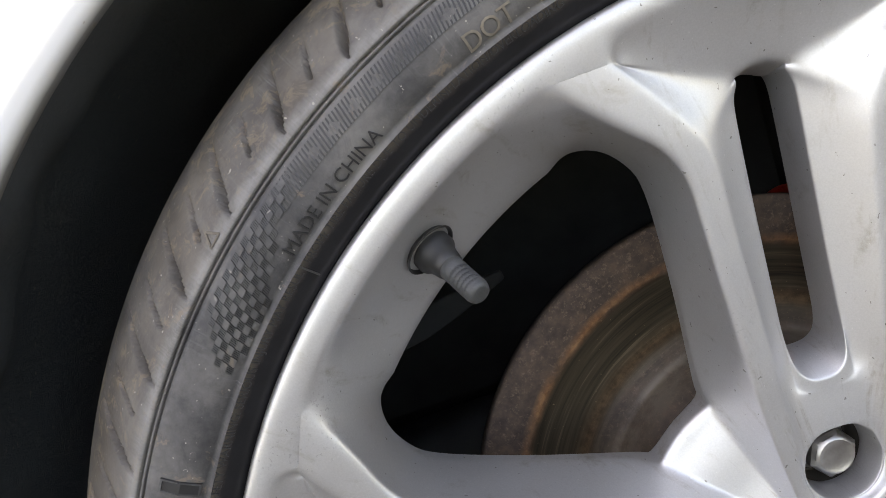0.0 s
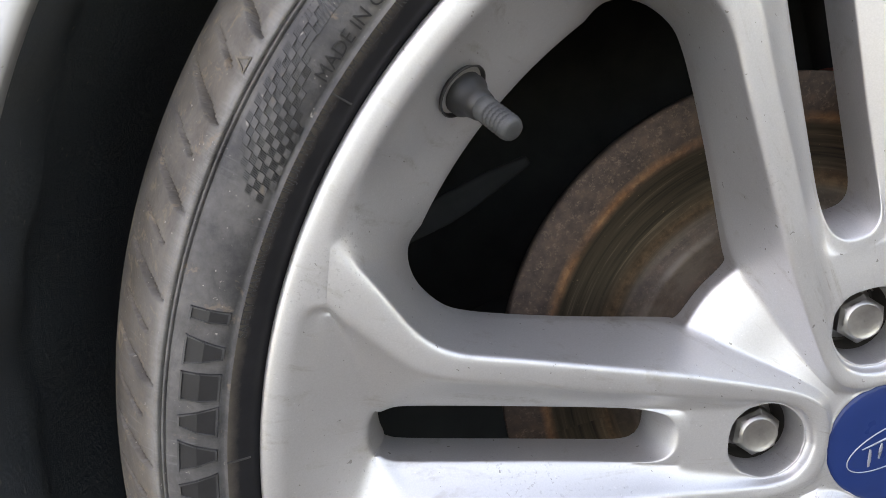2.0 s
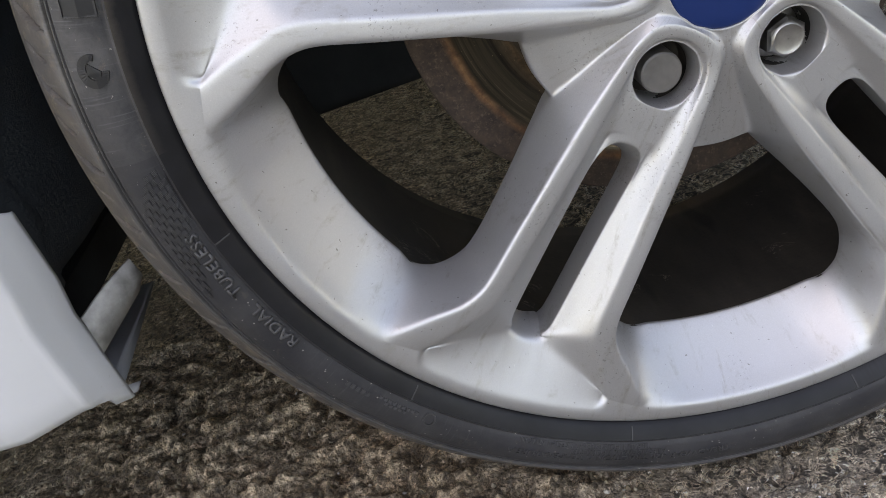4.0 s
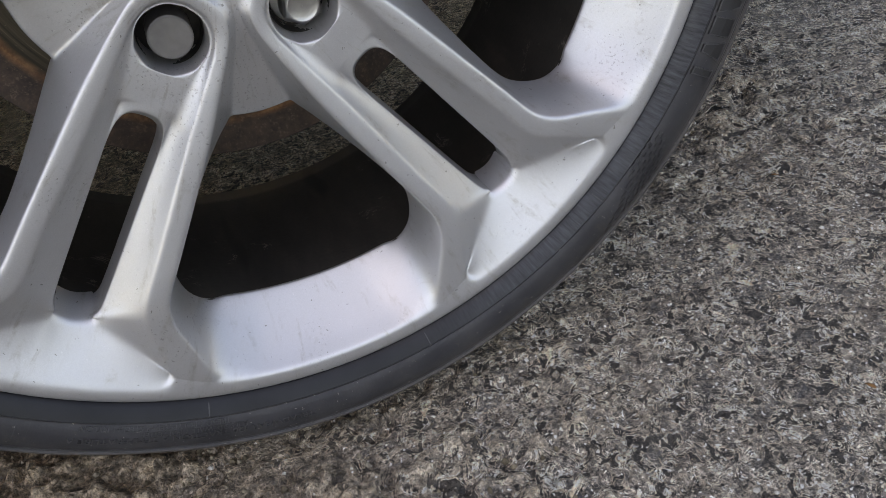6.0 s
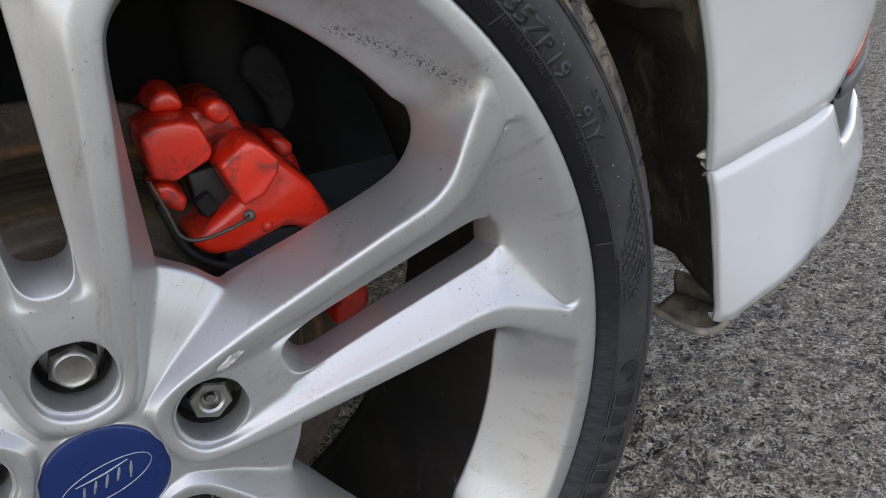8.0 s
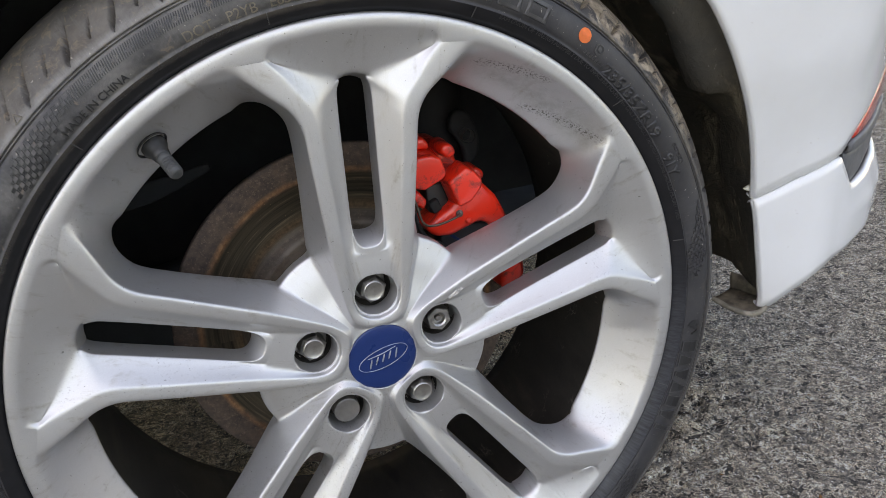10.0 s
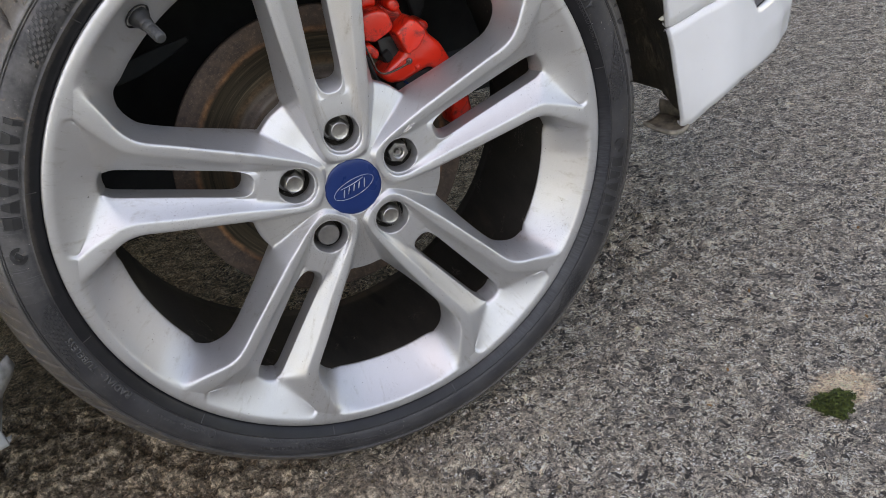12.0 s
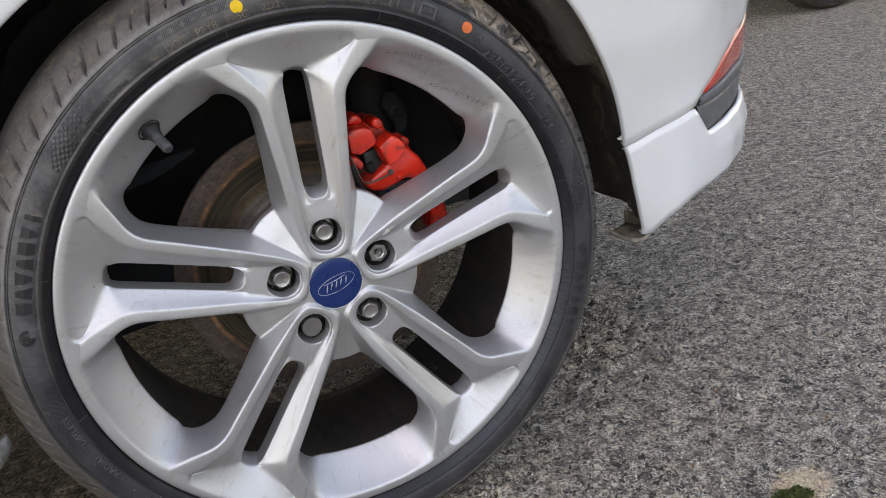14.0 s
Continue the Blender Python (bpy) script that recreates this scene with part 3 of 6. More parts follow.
def between(a, b, shares, sag=0.0):
    """Lines from line a to line b at the shares given, bowed by sag across the way."""
    return [[p.lerp(q, s) + Vector((0, 0, -sag * 4 * s * (1 - s))) for p, q in zip(a, b)] for s in shares]


def revolve(profile, count, gap=False):
    """Verts and faces of a profile of (radius, depth) turned round the axle."""
    verts, faces = [], []
    rings = [[Vector((r * math.cos(math.tau * i / count), y, r * math.sin(math.tau * i / count))) for i in range(count)] for r, y in profile]
    loft(rings, verts, faces, True)
    return verts, faces


def bevel_mod(ob, width, segments=3, angle=30):
    m = ob.modifiers.new("bevel", "BEVEL")
    m.width, m.segments, m.limit_method, m.angle_limit = width, segments, "ANGLE", radians(angle)
    m.harden_normals = False
    return ob


def smooth_mod(ob, levels=2):
    m = ob.modifiers.new("smooth", "SUBSURF")
    m.levels, m.render_levels = levels, levels
    return ob


# ---- the ground ----
def build_ground():
    # one sheet: fine near the wheel, coarse towards the horizon
    def steps(lo, hi, fine):
        inner = np.arange(lo, hi + fine / 2, fine)
        grow, out_lo, out_hi, d = [], [], [], fine
        a, b = lo, hi
        while a > -900:
            d *= 1.35
            a -= d
            b += d
            out_lo.append(a)
            out_hi.append(b)
        return np.array(out_lo[::-1] + list(inner) + out_hi)

    xs, ys = steps(-0.62, 0.86, 0.0030), steps(-0.42, 0.56, 0.0030)
    gx, gy = np.meshgrid(xs, ys, indexing="ij")
    rng = np.random.RandomState(4)

    def lumps(cell):
        """Smooth noise from -1 to 1 with lumps of one cell."""
        table = rng.rand(256, 256) * 2 - 1
        u, w = gx / cell, gy / cell
        iu, iw = np.floor(u).astype(int), np.floor(w).astype(int)
        fu, fw = u - iu, w - iw
        fu, fw = fu * fu * (3 - 2 * fu), fw * fw * (3 - 2 * fw)
        pick = lambda i, j: table[(iu + i) % 256, (iw + j) % 256]
        return (pick(0, 0) * (1 - fu) + pick(1, 0) * fu) * (1 - fw) + (pick(0, 1) * (1 - fu) + pick(1, 1) * fu) * fw

    near = np.clip((gx + 0.62) / 0.1, 0, 1) * np.clip((0.86 - gx) / 0.1, 0, 1) * np.clip((gy + 0.42) / 0.04, 0, 1) * np.clip((0.56 - gy) / 0.1, 0, 1)
    # crumbling and coarse beside the tyre and behind it, worn smooth in the open
    crumbly = np.clip((0.20 - gx) / 0.30, 0, 1) * np.clip((0.44 - np.abs(gy + 0.02)) / 0.20, 0, 1)
    behind = np.clip(1 - np.hypot((gx - 0.40) / 0.22, (gy - 0.30) / 0.26), 0, 1)
    rough = np.clip(0.34 + 1.6 * crumbly + 1.5 * behind, 0, 1.7)
    crests = 1 - np.abs(lumps(0.021)) * 2
    z = 0.0030 * lumps(0.034) + 0.0026 * crests + 0.0026 * lumps(0.0115) + 0.0024 * (1 - np.abs(lumps(0.0080)) * 2) + 0.0011 * lumps(0.0055)
    z = np.where(z > 0, z * 0.75, z) * rough
    for cell, tall in ((0.0095, 0.0030), (0.016, 0.0036)):
        ix, iy = np.floor(gx / cell).astype(int), np.floor(gy / cell).astype(int)
        best, keep = np.full(gx.shape, 9.0), np.zeros_like(gx)
        table = rng.rand(256, 256, 4)
        for di in (-1, 0, 1):
            for dj in (-1, 0, 1):
                t = table[(ix + di) % 256, (iy + dj) % 256]
                d = np.hypot(gx / cell - (ix + di + t[..., 0]), (gy / cell - (iy + dj + t[..., 1])) * (0.8 + 0.5 * t[..., 3]))
                closer = d < best
                best = np.where(closer, d, best)
                keep = np.where(closer, np.where(t[..., 2] < 0.6, 0.3 + t[..., 3] * 0.7, 0.0), keep)
        z += tall * keep * np.clip(1 - (best / 0.60) ** 2, 0, 1) ** 0.6 * np.clip(crumbly * 1.6 + behind * 0.8, 0, 1)
    z += 0.0012 * np.sin(gx * 9 + 1) * np.cos(gy * 7)
    z = (z - 0.0024) * near - 0.002 * (1 - near)
    z = np.where((np.abs(gx) < 0.11) & (gy > -0.02) & (gy < 0.24), np.minimum(z, 0.0), z)
    n, m = gx.shape
    verts = np.stack([gx, gy, z], -1).reshape(-1, 3)
    idx = np.arange(n * m).reshape(n, m)
    quads = np.stack([idx[:-1, :-1], idx[1:, :-1], idx[1:, 1:], idx[:-1, 1:]], -1).reshape(-1, 4)
    me = bpy.data.meshes.new("ground")
    me.vertices.add(len(verts))
    me.vertices.foreach_set("co", verts.ravel())
    me.loops.add(quads.size)
    me.loops.foreach_set("vertex_index", quads.ravel())
    me.polygons.add(len(quads))
    me.polygons.foreach_set("loop_start", np.arange(0, quads.size, 4))
    me.polygons.foreach_set("use_smooth", np.ones(len(quads), bool))
    me.update(calc_edges=True)
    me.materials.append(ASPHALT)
    tagged(new("ground", me), "worn grey asphalt with pale stone chips and brown soil", "ground", kind="structure")


build_ground()


def build_wall():
    """A plain low wall added unseen behind the viewer, to hold back horizon light."""
    bm = bmesh.new()
    bmesh.ops.create_cube(bm, size=1, matrix=Matrix.Translation((0.0, -9.1, 0.42)) @ Matrix.Diagonal((30.0, 0.22, 0.90, 1)))
    ob = part("unseen_wall", bm, plain("grey_wall_render", (0.30, 0.285, 0.265), 0.9, 0, 0.2, 6, 0.3))
    bevel_mod(tagged(ob, "unseen low grey wall added to block light from the horizon", "wall", kind="structure"), 0.01)


build_wall()


# ---- the alloy wheel ----
wheel = thing("alloy_wheel", "silver five twin-spoke alloy wheel with a dusty low-profile tyre", "wheel", (0, 0, HUB))


def face_at(r):
    return -11.0 + 11.0 * min(1, max(0, (r - 55) / 190))


def spoke_curves():
    """Half a spoke in millimetres: along the spoke, across it, outward."""
    ridge = [(28.6, 0), (30, 10), (34.5, 18), (44, 22.8), (58, 25.8), (75, 28.5), (90, 30.7), (102, 32.2), (130, 35.2),
             (160, 38.3), (181, 40.2), (192, 43), (202, 49.5), (213, 62), (225, 75), (233.2, 83)]
    inner = [(34.3, 0), (36.2, 8), (41, 14.6), (50, 18.2), (60, 19.3), (75, 20.2), (90, 21), (102, 21.8), (130, 24.3),
             (160, 27), (181, 28.4), (192, 29.8), (202, 33.2), (214, 42), (226, 51.2), (234.5, 59)]
    low = [(36.6, 0, -15), (38.8, 8.5, -15), (45.5, 14.8, -15), (53.5, 16.9, -15), (61.5, 14.9, -15), (69, 12.6, -15),
           (87, 12.9, -15.6), (97, 12.4, -18), (130, 12.3, -19), (160, 12.4, -19), (190, 12.5, -18.5), (207.5, 12.1, -18),
           (215.5, 10.2, -17.5), (221.5, 24, -12.5), (228, 41.2, -7.2), (232.6, 54.2, -3.6)]
    foot = [(28.3, 0, -14.5), (26.9, 8.7, -14.5), (30.2, 19.6, -15), (40.5, 25.8, -17.5), (55.7, 31.5, -23), (72.0, 37.4, -27.5),
            (86.5, 42.4, -33.5), (101, 42.8, -39), (130, 42.3, -40), (160, 42.8, -40), (180, 44.3, -40), (190, 48, -40),
            (199, 56, -40), (203.5, 65, -40), (203.8, 74, -40), (199, 82, -40)]
    up = lambda pts, d: [(x, y, face_at(math.hypot(x, y)) - d) for x, y in pts]
    return up(ridge, 0.3), up(inner, 1.2), low, foot


def build_rim():
    ridge, inner, low, foot = (glide(c, 4) for c in spoke_curves())
    verts, faces = [], []
    soft = (0, 0.27, 0.55, 0.86, 1)
    flank = (0, 0.085, 0.27, 0.52, 0.76, 1)
    crown = [0.0 if s in (0, 1) else 0.55 for s in soft]
    loft([[p + Vector((0, 0, c)) for p in line] for line, c in zip(between(ridge, inner, soft), crown)], verts, faces)  # gently crowned front face of the bar
    slope = between(inner, low, (0, 0.13, 0.45, 0.76, 1), 1.5)
    loft(slope, verts, faces)             # slope to slot and pocket
    sides = between(ridge, foot, flank)   # flank to the window
    down = lambda line, w, r=1.0: [Vector((p.x * r, p.y * r, w)) for p in line]
    # window's lower edge goes on back
    edge_w = [-46.0 if i < 40 else -42.0 if i > 50 else -46.0 + 0.4 * (i - 40) for i in range(24, 61)]
    loft([[Vector((p.x, p.y, p.z + (w - p.z) * share)) for p, w in zip(foot[24:], edge_w)] for share in (0, 0.25, 0.6, 1)], verts, faces)
    # web between neighbouring spokes
    out = Vector((math.cos(radians(36)), math.sin(radians(36)), 0))
    web = foot[8:25]
    axis = [out * p.dot(out) + Vector((0, 0, p.z)) for p in web]
    edge = between(web, axis, (0, 0.2, 0.5, 0.8, 1))
    for line, bulge in zip(edge, (0, 0.5, 1.2, 1.7, 1.8)):   # its end is a shallow arc
        line[-1] = line[-1] + out * bulge
    loft(edge, verts, faces)
    front = [line[-1] for line in edge]
    swell = lambda share, k: [p + out * k * s + Vector((0, 0, (-46.0 - p.z) * share)) for p, s in zip(front, (0, 0.4, 0.9, 1.0, 1.0))]
    loft([front, swell(0.25, 0.5), swell(0.6, 0.6), swell(1.0, 0.0), swell(1.1, -5.0), swell(1.1, -12.0)], verts, faces)
    # plate round the cap
    ring = [Vector((28.3 * math.cos(radians(a)), 28.3 * math.sin(radians(a)), -14.5)) for a in (18, 22.5, 27, 31.5, 36)]
    loft([ring, foot[4:9]], verts, faces)
    base = len(verts)
    verts.extend([ring[-1], web[0], axis[0]])
    faces.append((base, base + 1, base + 2))
    cap_rim = foot[0:5] + ring[1:]
    loft([cap_rim, [p * 0.96 + Vector((0, 0, 0.6)) for p in cap_rim], [Vector((p.x * 0.95, p.y * 0.95, -26)) for p in cap_rim]], verts, faces)
    # bolt hole: from its edge down to the seat
    to_seat = lambda w, k: [Vector((53.5 + (p.x - 53.5) * k, p.y * k, w)) for p in hole_ring]
    arc = [Vector((53.5 + 16.9 * math.cos(radians(a)), 16.9 * math.sin(radians(a)), -15.2)) for a in (40, 30, 20, 10, 0)]
    hole_ring = low[0:18] + arc
    loft([hole_ring, to_seat(-16.2, 0.97), to_seat(-40, 0.93), to_seat(-41, 0.9), to_seat(-41, 0.05)], verts, faces)
    # floor between bolt hole and slot, and the slot's inner end
    ks = (1, 0.96, 0.82, 0.5, 0.25, 0)
    bend = (1, 0.55, 0.22, 0.05, 0.01, 0)
    spread = [[Vector((p.x if p.x < 86 else 86 + (p.x - 86) * (f + (1 - f) * 0.20), p.y * s, p.z if p.x < 80 else -15.5 + (p.z + 15.5) * f)) for p in low[20:31]] for s, f in zip(ks, bend)]
    loft(spread, verts, faces)
    loft([[arc[0].lerp(arc[-1], 0)] + arc[1:], [low[20].lerp(Vector((low[20].x, 0, low[20].z)), s) for s in (0, 0.25, 0.5, 0.75, 1)]], verts, faces)
    base = len(verts)
    verts.extend([low[17], low[18], low[19], low[20], arc[0]])
    faces.append((base, base + 1, base + 2, base + 3, base + 4))
    lip_line = [l[-1] for l in spread]
    far_x = low[30].x
    rim_u = lambda centre, z, k: [Vector((centre + (far_x - centre) * f, low[30].y * 0.98 * s, z)) for s, f in zip(ks, bend)]
    inner_end = [Vector((p.x + 0.9 * (1 - k), p.y * 0.98, p.z - 0.9)) for p, k in zip(lip_line, ks)]
    mid_end = rim_u(lip_line[-1].x + 4.0, -22, 1.2)
    deep_end = rim_u(lip_line[-1].x + 7.5, -31, 1.6)
    under = [Vector((p.x, p.y, -39)) for p in deep_end]
    loft([lip_line, inner_end, mid_end, deep_end, under], verts, faces)
    # slot wall and its outer end
    wall = low[30:49]
    inset = lambda z: [Vector((p.x, p.y * 0.98, p.z - 0.9 if z is None else z)) for p in wall]
    loft([wall, inset(None), inset(-22), inset(-31), inset(-39)], verts, faces)
    end = [Vector((215.5 + 3.0 * (1 - s * s), 10.2 * s, -17.5 + 0.4 * (1 - s))) for s in (1, 0.75, 0.5, 0.25, 0)]
    loft([end, [Vector((p.x - 1.5, p.y, -24)) for p in end], [Vector((p.x - 4, p.y * 0.95, -33)) for p in end], [Vector((p.x - 4, p.y * 0.95, -40)) for p in end]], verts, faces)
    # pocket floor from the slot's end out to the lip
    start = list(reversed(end)) + low[49:]
    arc_out = []
    for i in range(len(start)):
        a = radians(12.75 * i / (len(start) - 1))
        arc_out.append(Vector((248.4 * math.cos(a), 248.4 * math.sin(a), -0.9)))
    pocket = between(start, arc_out, (0, 0.14, 0.5, 0.86, 1), 0.8)
    loft(pocket, verts, faces)
    # rounded end of the pocket at the nib
    from_slope = [line[-1] for line in reversed(slope)]
    from_pocket = [line[-1] for line in pocket]
    turned = [p.lerp(q, 0.5) + Vector((0.8, 1.3, 0.15)) * s for p, q, s in zip(from_slope, from_pocket, (0, 0.25, 0.6, 0.9, 1))]
    loft([from_pocket, turned, from_slope], verts, faces)
    # lip: from pocket, bar end and window out to the flange
    tip = [p for p in (ridge[60].lerp(inner[60], s) for s in reversed(soft))]
    win = []
    for i in range(9):
        a = radians(19.6 + 16.4 * i / 8)
        win.append(Vector((247.6 * math.cos(a), 247.6 * math.sin(a), -0.3)))
    win[0] = ridge[60].copy()
    bound = arc_out + [turned[-1]] + tip + win[1:]
    lip = []
    for r, w in ((251.0, 0.2), (255.5, 0.4), (258.0, -0.4), (258.9, -2.0), (259, -9)):
        lip.append([Vector((r * math.cos(t), r * math.sin(t), w)) for t in (math.atan2(p.y, p.x) for p in bound)])
    lip[0] = [p.lerp(q, 0.75 if math.hypot(p.x, p.y) < 246 else 1) for p, q in zip(bound, lip[0])]
    loft([bound] + lip, verts, faces)
    # sloping band from the lip to the barrel's edge
    low_arc = []
    for i in range(9):
        a = radians(22.4 + 13.6 * i / 8)
        low_arc.append(Vector((215.2 * math.cos(a), 215.2 * math.sin(a), -40)))
    low_arc[0] = foot[60].copy()
    band = between(win, low_arc, flank)
    for k, s in enumerate(flank):
        for j, p in enumerate(band[k]):
            if j:
                bow = 4.0 * s * (1 - s) * 2.6 * min(1, j / 3)
                band[k][j] = Vector((p.x * (1 + bow / 230), p.y * (1 + bow / 230), p.z))
    band[0], band[-1] = win, low_arc
    band = [[ridge[60].lerp(foot[60], s)] + line[1:] for s, line in zip(flank, band)]
    # soft hollow where the flank runs out into the band
    for k in range(1, len(flank) - 1):
        row = sides[k][53:] + band[k][1:4]
        for _ in range(10):
            row = [row[0]] + [row[i - 1] * 0.25 + row[i] * 0.5 + row[i + 1] * 0.25 for i in range(1, len(row) - 1)] + [row[-1]]
        sides[k][53:] = row[:8]
        band[k][:4] = row[7:]
    loft(sides, verts, faces)
    loft(band, verts, faces)
    loft([low_arc, down(low_arc, -41.2), down(low_arc, -42)], verts, faces)
    # half to whole, five times round
    half = [Vector((p.x, p.y, p.z)) * 0.001 for p in verts]
    all_v, all_f = [], []
    for k in range(5):
        a = radians(TURN0 - 72 * k)
        c, s = math.cos(a), math.sin(a)
        for sign in (1, -1):
            base = len(all_v)
            all_v.extend(Vector((p.x * c - p.y * sign * s, -p.z, p.x * s + p.y * sign * c)) for p in half)
            all_f.extend(tuple(base + i for i in (f if sign > 0 else reversed(f))) for f in faces)
    bm = mesh_of(all_v, all_f, 0.00012)
    rim = part("rim", bm, SILVER, wheel, "silver painted alloy rim with five split spokes")
    smooth_mod(rim, 2)
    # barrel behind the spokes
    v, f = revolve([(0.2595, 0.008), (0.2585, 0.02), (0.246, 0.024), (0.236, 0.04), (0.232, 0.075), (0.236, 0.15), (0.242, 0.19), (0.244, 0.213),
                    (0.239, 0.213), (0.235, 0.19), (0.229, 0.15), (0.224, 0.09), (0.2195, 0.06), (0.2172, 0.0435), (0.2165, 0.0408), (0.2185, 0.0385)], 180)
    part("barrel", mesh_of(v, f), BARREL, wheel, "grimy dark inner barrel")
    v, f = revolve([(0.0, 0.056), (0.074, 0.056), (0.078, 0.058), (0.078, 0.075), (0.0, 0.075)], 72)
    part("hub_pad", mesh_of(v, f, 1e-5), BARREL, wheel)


build_rim()

# ---- centre cap ----
v, f = revolve([(0.0, 0.0128), (0.012, 0.01295), (0.020, 0.0133), (0.0258, 0.0139), (0.0272, 0.0145), (0.0277, 0.0158), (0.0277, 0.026)], 96)
cap = part("centre_cap", mesh_of(v, f, 1e-6), BLUE, wheel, "glossy dark blue centre cap")
OVAL_TILT = 14.0


def cap_depth(r):
    return 0.0127 + 0.0011 * (r / 0.0258) ** 2


def oval_ring():
    verts, faces = [], []
    c, s = math.cos(radians(OVAL_TILT)), math.sin(radians(OVAL_TILT))
    rings = []
    for grow, lift in ((0, 0.0), (0, 0.0003), (0.00045, 0.0003), (0.00045, 0.0)):
        line = []
        for i in range(72):
            a = math.tau * i / 72
            x, z = (0.0208 - grow) * math.cos(a), (0.0085 - grow) * math.sin(a)
            x, z = x * c - z * s, x * s + z * c
            line.append(Vector((x, cap_depth(math.hypot(x, z)) - lift, z)))
        rings.append(line)
    loft(rings, verts, faces, True)
    return mesh_of(verts, faces)


part("badge_outline", oval_ring(), BRIGHT, cap, "thin silver oval outline")


def badge_mark():
    """Plain slanting strokes in the oval, standing on their heads."""
    verts, faces = [], []
    c, s = math.cos(radians(OVAL_TILT + 180)), math.sin(radians(OVAL_TILT + 180))

    def stroke(pts, wide):
        line = glide([(x, y, 0) for x, y in pts], 6)
        left, right = [], []
        for i, p in enumerate(line):
            d = (line[min(i + 1, len(line) - 1)] - line[max(i - 1, 0)]).normalized()
            n = Vector((-d.y, d.x, 0)) * wide * (0.35 + 0.65 * math.sin(math.pi * (i + 1) / (len(line) + 1)))
            left.append(p + n), right.append(p - n)
        put = lambda p, lift: Vector((p.x * c - p.y * s, cap_depth(p.length) - lift, p.x * s + p.y * c))
        loft([[put(p, 0) for p in left], [put(p, 0.0003) for p in left], [put(p, 0.0003) for p in right], [put(p, 0) for p in right]], verts, faces)

    for k in range(5):
        x = -0.0108 + 0.0054 * k
        tall = (0.0046, 0.0028, 0.0030, 0.0028, 0.0042)[k]
        stroke([(x - 0.0020, -0.0030), (x, (tall - 0.003) / 2), (x + 0.0020, tall)], 0.00065)
    stroke([(-0.0120, -0.0046), (0.0, -0.0040), (0.0120, -0.0046)], 0.0004)
    return mesh_of(verts, faces)


part("badge_mark", badge_mark(), BRIGHT, cap, "plain silver strokes in the oval")


# ---- wheel bolts ----
def hexagon(r, y, turn, count=6):
    return [Vector((r * math.cos(radians(turn + 360 / count * i)), y, r * math.sin(radians(turn + 360 / count * i)))) for i in range(count)]


def build_bolts():
    turns = (12, 40, 25, 0, 8)
    for k in range(5):
        a = radians(TURN0 - 72 * k)
        at = Vector((0.0540 * math.cos(a), 0, 0.0540 * math.sin(a)))
        verts, faces = [], []
        name, label, metal = "wheel_bolt", "bright hexagonal steel wheel bolt", STEEL
        if k == 3:   # covered bolt
            name, label, metal = "bolt_cover", "dull grey round bolt cover", CAP_STEEL
            v, f = revolve([(0.0, 0.0208), (0.0095, 0.0209), (0.0104, 0.0216), (0.0106, 0.0235), (0.0106, 0.041)], 40)
            bm = mesh_of(v, f, 1e-6)
        elif k == 1:  # locking bolt with an open socket
            name, label = "locking_bolt", "steel locking wheel bolt with an open hexagonal socket"
            rings = [hexagon(0.0003, 0.0246, turns[k], 24), hexagon(0.0022, 0.0247, turns[k], 24), hexagon(0.0026, 0.0255, turns[k], 24), hexagon(0.0027, 0.0285, turns[k], 24), hexagon(0.0048, 0.0285, turns[k], 24), hexagon(0.0050, 0.0236, turns[k], 24), hexagon(0.0062, 0.0226, turns[k], 24)]
            rings += [[p.lerp(q, 0.0) for p, q in zip(six(0.0098, 0.0228, turns[k]), six(0.0098, 0.0228, turns[k]))], six(0.0106, 0.0240, turns[k]), six(0.0106, 0.040, turns[k]), hexagon(0.0135, 0.0405, turns[k], 24)]
            loft(rings, verts, faces, True)
            bm = mesh_of(verts, faces)
        else:
            rings = [hexagon(0.0002, 0.0203, turns[k], 24), hexagon(0.0058, 0.0205, turns[k], 24), hexagon(0.0067, 0.0201, turns[k], 24), hexagon(0.0074, 0.0199, turns[k], 24), hexagon(0.0080, 0.0202, turns[k], 24), hexagon(0.0086, 0.0210, turns[k], 24),
                     six(0.0099, 0.0218, turns[k]), six(0.0108, 0.0232, turns[k]), six(0.0108, 0.0365, turns[k]), hexagon(0.0132, 0.0372, turns[k], 24), hexagon(0.0136, 0.0385, turns[k], 24), hexagon(0.0136, 0.041, turns[k], 24)]
            loft(rings, verts, faces, True)
            bm = mesh_of(verts, faces)
        bmesh.ops.translate(bm, verts=bm.verts, vec=at)
        ob = part(name, bm, metal, wheel, label)
        # dark seat: grime, and the bolt hole's shade put in as colour
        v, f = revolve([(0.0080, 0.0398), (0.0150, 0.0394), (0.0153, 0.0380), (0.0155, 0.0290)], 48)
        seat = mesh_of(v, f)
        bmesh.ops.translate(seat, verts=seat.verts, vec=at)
        part("bolt_seat", seat, BARREL, wheel, "dark grimy bolt seat with the hole's shade in its colour")
        m = ob.modifiers.new("split", "EDGE_SPLIT")
        m.split_angle = radians(28)


def six(r, y, turn):
    """A hexagon of 24 points, its corners at radius r."""
    out = []
    for i in range(24):
        a = 15.0 * i
        rr = r * math.cos(radians(30)) / math.cos(radians((a % 60) - 30))
        out.append(Vector((rr * math.cos(radians(turn + a)), y, rr * math.sin(radians(turn + a)))))
    return out


build_bolts()


